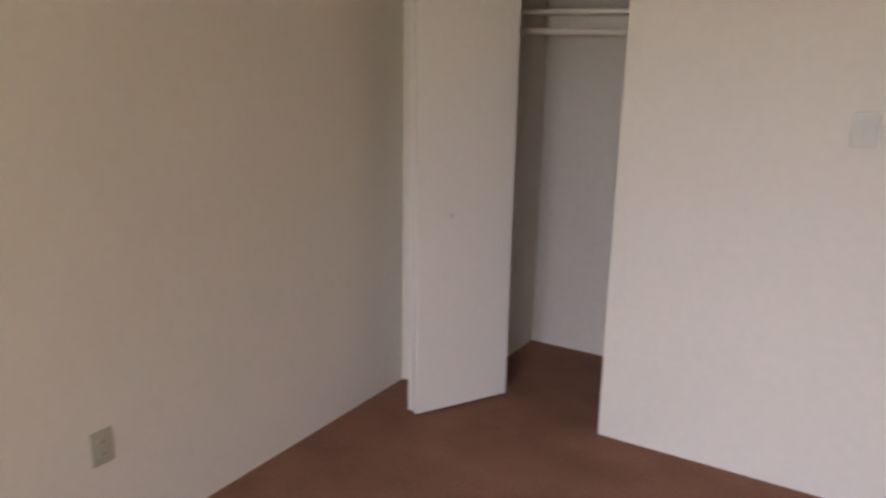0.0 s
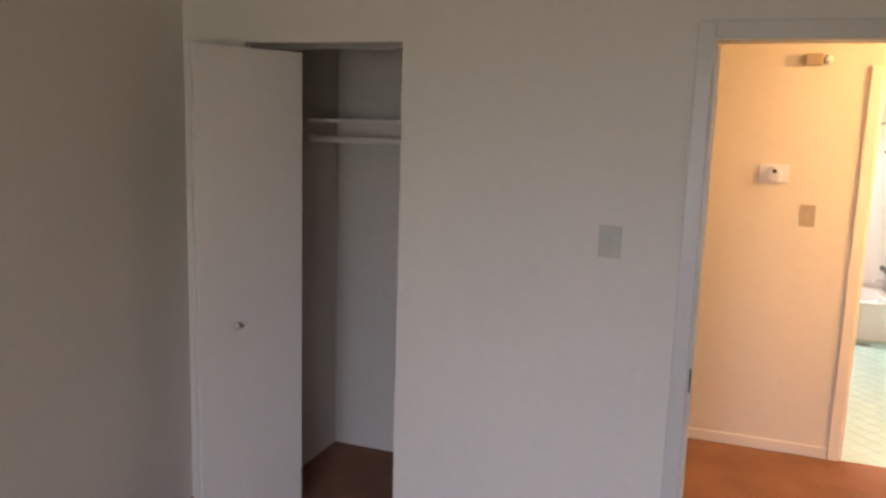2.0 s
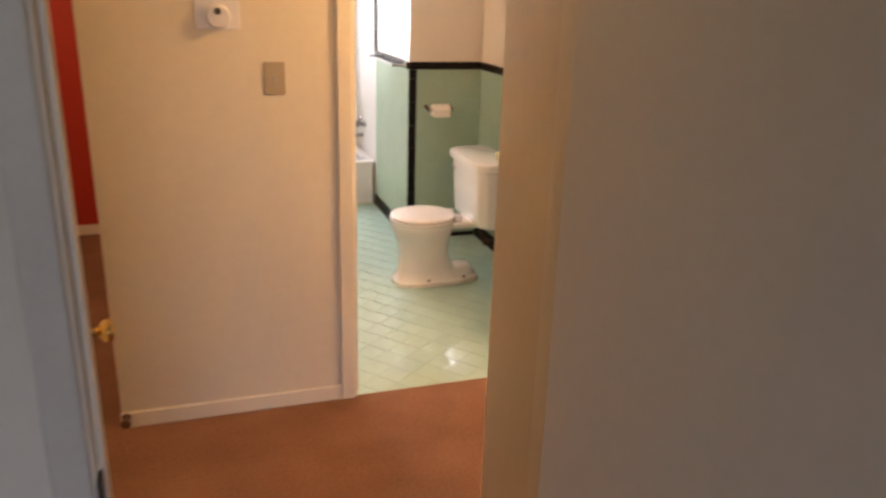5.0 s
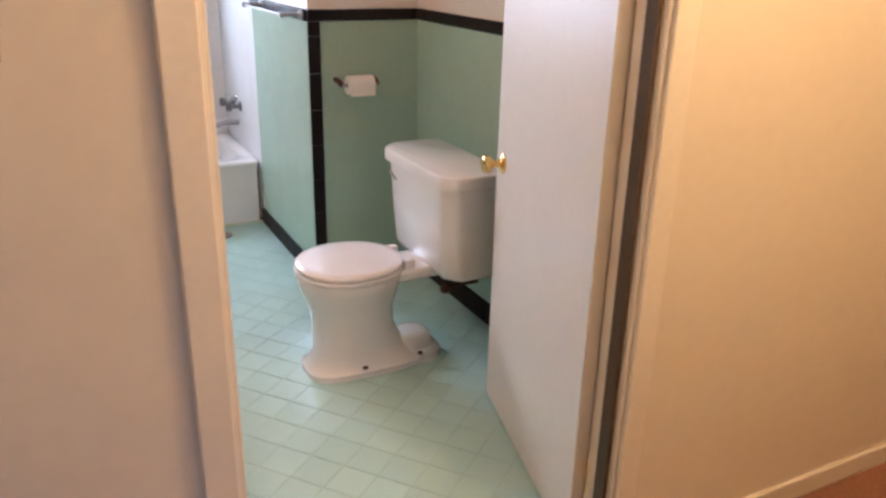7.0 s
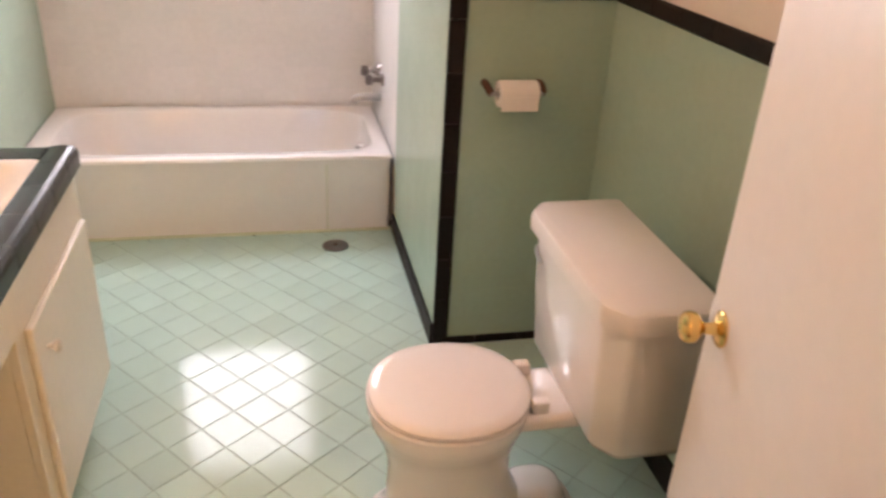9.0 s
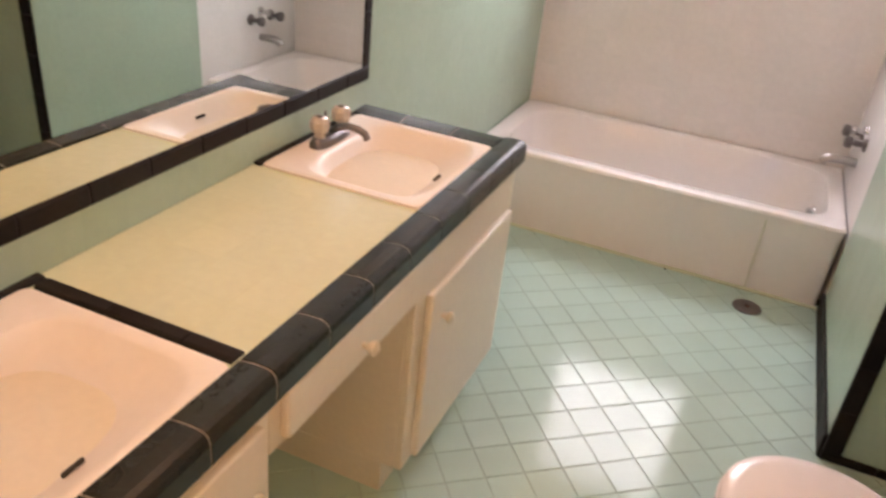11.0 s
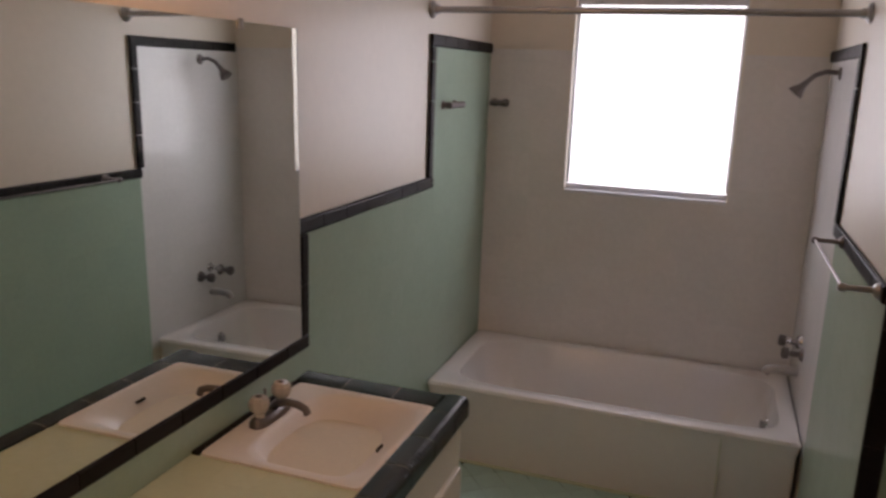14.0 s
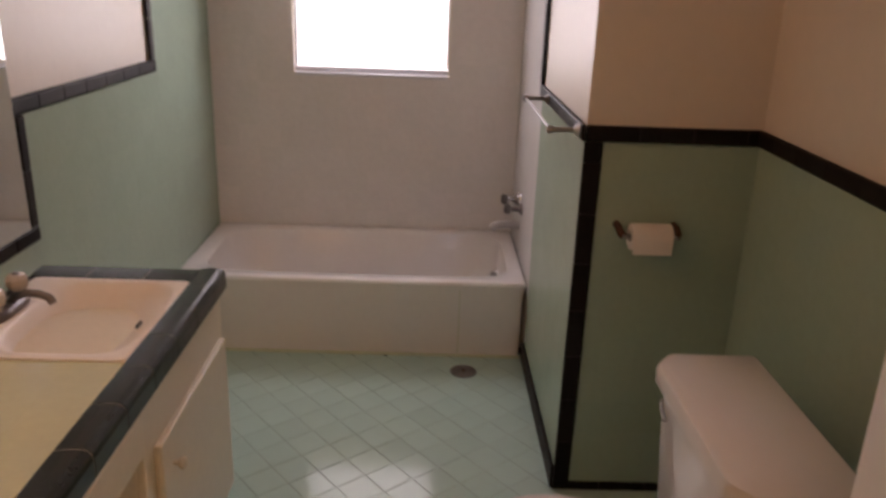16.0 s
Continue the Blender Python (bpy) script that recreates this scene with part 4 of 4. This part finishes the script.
trim_run(g, (XR, BATH0 + 0.005, RAIL - 0.023), Y, NX, -BATH0 - 0.012)
g = trim_group("baseboard_tile", "black glazed base tiles along the floor")
trim_run(g, (0, 0.0, 0.042), Y, NX, TUB - 0.012, 0.084, 0.010)
trim_run(g, (0.0, 0, 0.0145), X, NY, XR - 0.01, 0.029, 0.010)
trim_run(g, (XR, BATH0 + 0.03, 0.048), Y, NX, -BATH0 - 0.045, 0.096, 0.010)
# counter edge
g = top


def edge_mesh(length=0.150):
    """An L-shaped rounded front edge tile along x: top flat towards -y, nose at y = 0, drop down the front."""
    bm = bmesh.new()
    prof = [(-0.050, -0.004), (-0.050, 0.006), (-0.030, 0.009), (-0.012, 0.009), (-0.004, 0.006), (0.001, -0.001), (0.003, -0.012), (0.003, -0.048), (0.000, -0.052), (-0.010, -0.052), (-0.010, -0.006)]
    loft(bm, [[Vector((x, y, z)) for y, z in prof] for x in (0, 0.0015, length - 0.0015, length)])
    return mesh_of("edge_tile", bm, M["black_edge"])


EDGE = edge_mesh()


def joint_bed(m, length):
    """Pale joint just under the faces of a run of edge tiles."""
    prof = [(-0.048, -0.004), (-0.048, 0.0045), (-0.030, 0.0075), (-0.0125, 0.0075), (-0.0055, 0.005), (-0.0005, -0.0015), (0.0015, -0.012), (0.0015, -0.046), (-0.009, -0.046), (-0.009, -0.006)]
    bm = loft(bmesh.new(), [[m @ Vector((x, y, z)) for y, z in prof] for x in (0, length)])
    bm.transform(top.matrix_world.inverted())
    part("joint_bed", bm, M["black_joint"], top, "pale grout between the edge tiles")


joint_bed(Matrix.Translation((-1.008, VE - 0.004, CT)) @ Matrix.Rotation(radians(-90), 4, "Z") @ Matrix.Diagonal((1, 1.28, 1, 1)), VE - BATH0 - 0.012)
joint_bed(Matrix.Translation((XL + 0.010, VE, CT)) @ Matrix.Diagonal((1, 1.75, 1, 1)), 0.40)
s, k = BATH0 + 0.006, 0
while s < VE - 0.012:
    ln = min(0.150, VE - s)
    ob = new("edge_tile", EDGE)
    ob.parent = top
    ob.matrix_world = Matrix.Translation((-1.008, s + ln, CT)) @ Matrix.Rotation(radians(-90), 4, "Z") @ Matrix.Diagonal((ln / 0.15, 1.28, 1, 1))
    s += ln + 0.005
s = XL + 0.008
while s < -1.09:
    ln = min(0.150, -1.074 - s)
    ob = new("edge_tile", EDGE)
    ob.parent = top
    ob.matrix_world = Matrix.Translation((s, VE, CT)) @ Matrix.Diagonal((ln / 0.15, 1.75, 1, 1))
    s += ln + 0.005
trim_run(top, (XL + 0.0155, S1[0] - 0.005, CT), Y, Z, S1[1] - S1[0], 0.030, 0.008)
trim_run(top, (XL + 0.0155, S2[0], CT), Y, Z, S2[1] - S2[0] + 0.04, 0.030, 0.008)
trim_run(top, (XL + 0.04, S2[1] + 0.024, CT), X, Z, 0.40, 0.034, 0.008)

# ---- bathroom floor tiles ----
structure("floor_bathroom", [(XL - 0.1, XR + 0.1, HALL1 + 0.005, 0.9, -0.12, -0.0016)], M["grout"], "grey-green grouted bathroom floor bed", "floor")
bath_floor = tagged(new("floor_tiles"), "pale green square floor tiles laid diagonally, glossy", "floor tile", kind="structure")
STEP, SIZE = 0.113, 0.1082
ORIGIN = Vector((-0.638, -0.115))
U, V = Vector((math.cos(radians(-51)), math.sin(radians(-51)))), Vector((math.cos(radians(39)), math.sin(radians(39))))


def tile_data(poly):
    """A flat tile with a soft edge from a convex outline."""
    n, c = len(poly), sum(poly, Vector((0, 0))) / len(poly)
    rows = [[Vector((*p, -0.006)) for p in poly], [Vector((*p, -0.0007)) for p in poly], [Vector((*(p + (c - p).normalized() * 0.0009), 0.0)) for p in poly]]
    return rows


def outline(c):
    h = SIZE / 2
    return [c + h * (a * U + b * V) for a, b in ((-1, -1), (1, -1), (1, 1), (-1, 1))]


def clipped(poly, y):
    out = []
    for p, q in zip(poly, poly[1:] + poly[:1]):
        if p.y >= y:
            out.append(p)
        if (p.y - y) * (q.y - y) < 0:
            out.append(p + (q - p) * ((y - p.y) / (q.y - p.y)))
    return out


bm = bmesh.new()
loft(bm, tile_data(outline(Vector((0, 0)))), start=False)
TILE = mesh_of("tile", bm, M["floor_tile"])
rest, count = bmesh.new(), 0
for i in range(-26, 27):
    for j in range(-26, 27):
        c = ORIGIN + (i + 0.5) * STEP * U + (j + 0.5) * STEP * V
        inside = (XL - 0.07 < c.x < 0.07 and -2.06 < c.y < 0.99) or (-0.01 < c.x < XR + 0.07 and -2.06 < c.y < 0.07)
        if not inside:
            continue
        hidden = c.x < -1.22 or (c.x < -1.12 and (c.y > KN1 + 0.08 or c.y < KN0 - 0.08))
        if c.y < -1.91 and not TDL - 0.12 < c.x < TDR + 0.12:
            continue
        if c.y < -1.90:
            poly = clipped(outline(c), HALL1 + 0.006)
            if len(poly) > 2:
                b2 = loft(bmesh.new(), tile_data(poly), start=False)
                part("tile", b2, M["floor_tile"], bath_floor)
                count += 1
        elif hidden or c.y > 0.80 or count > 290:
            loft(rest, tile_data(outline(c)), start=False)
        else:
            ob = new("tile", TILE)
            ob.parent = bath_floor
            ob.location = (c.x, c.y, 0)
            count += 1
tagged(part("tiles", rest, M["floor_tile"], bath_floor), kind="stuff")
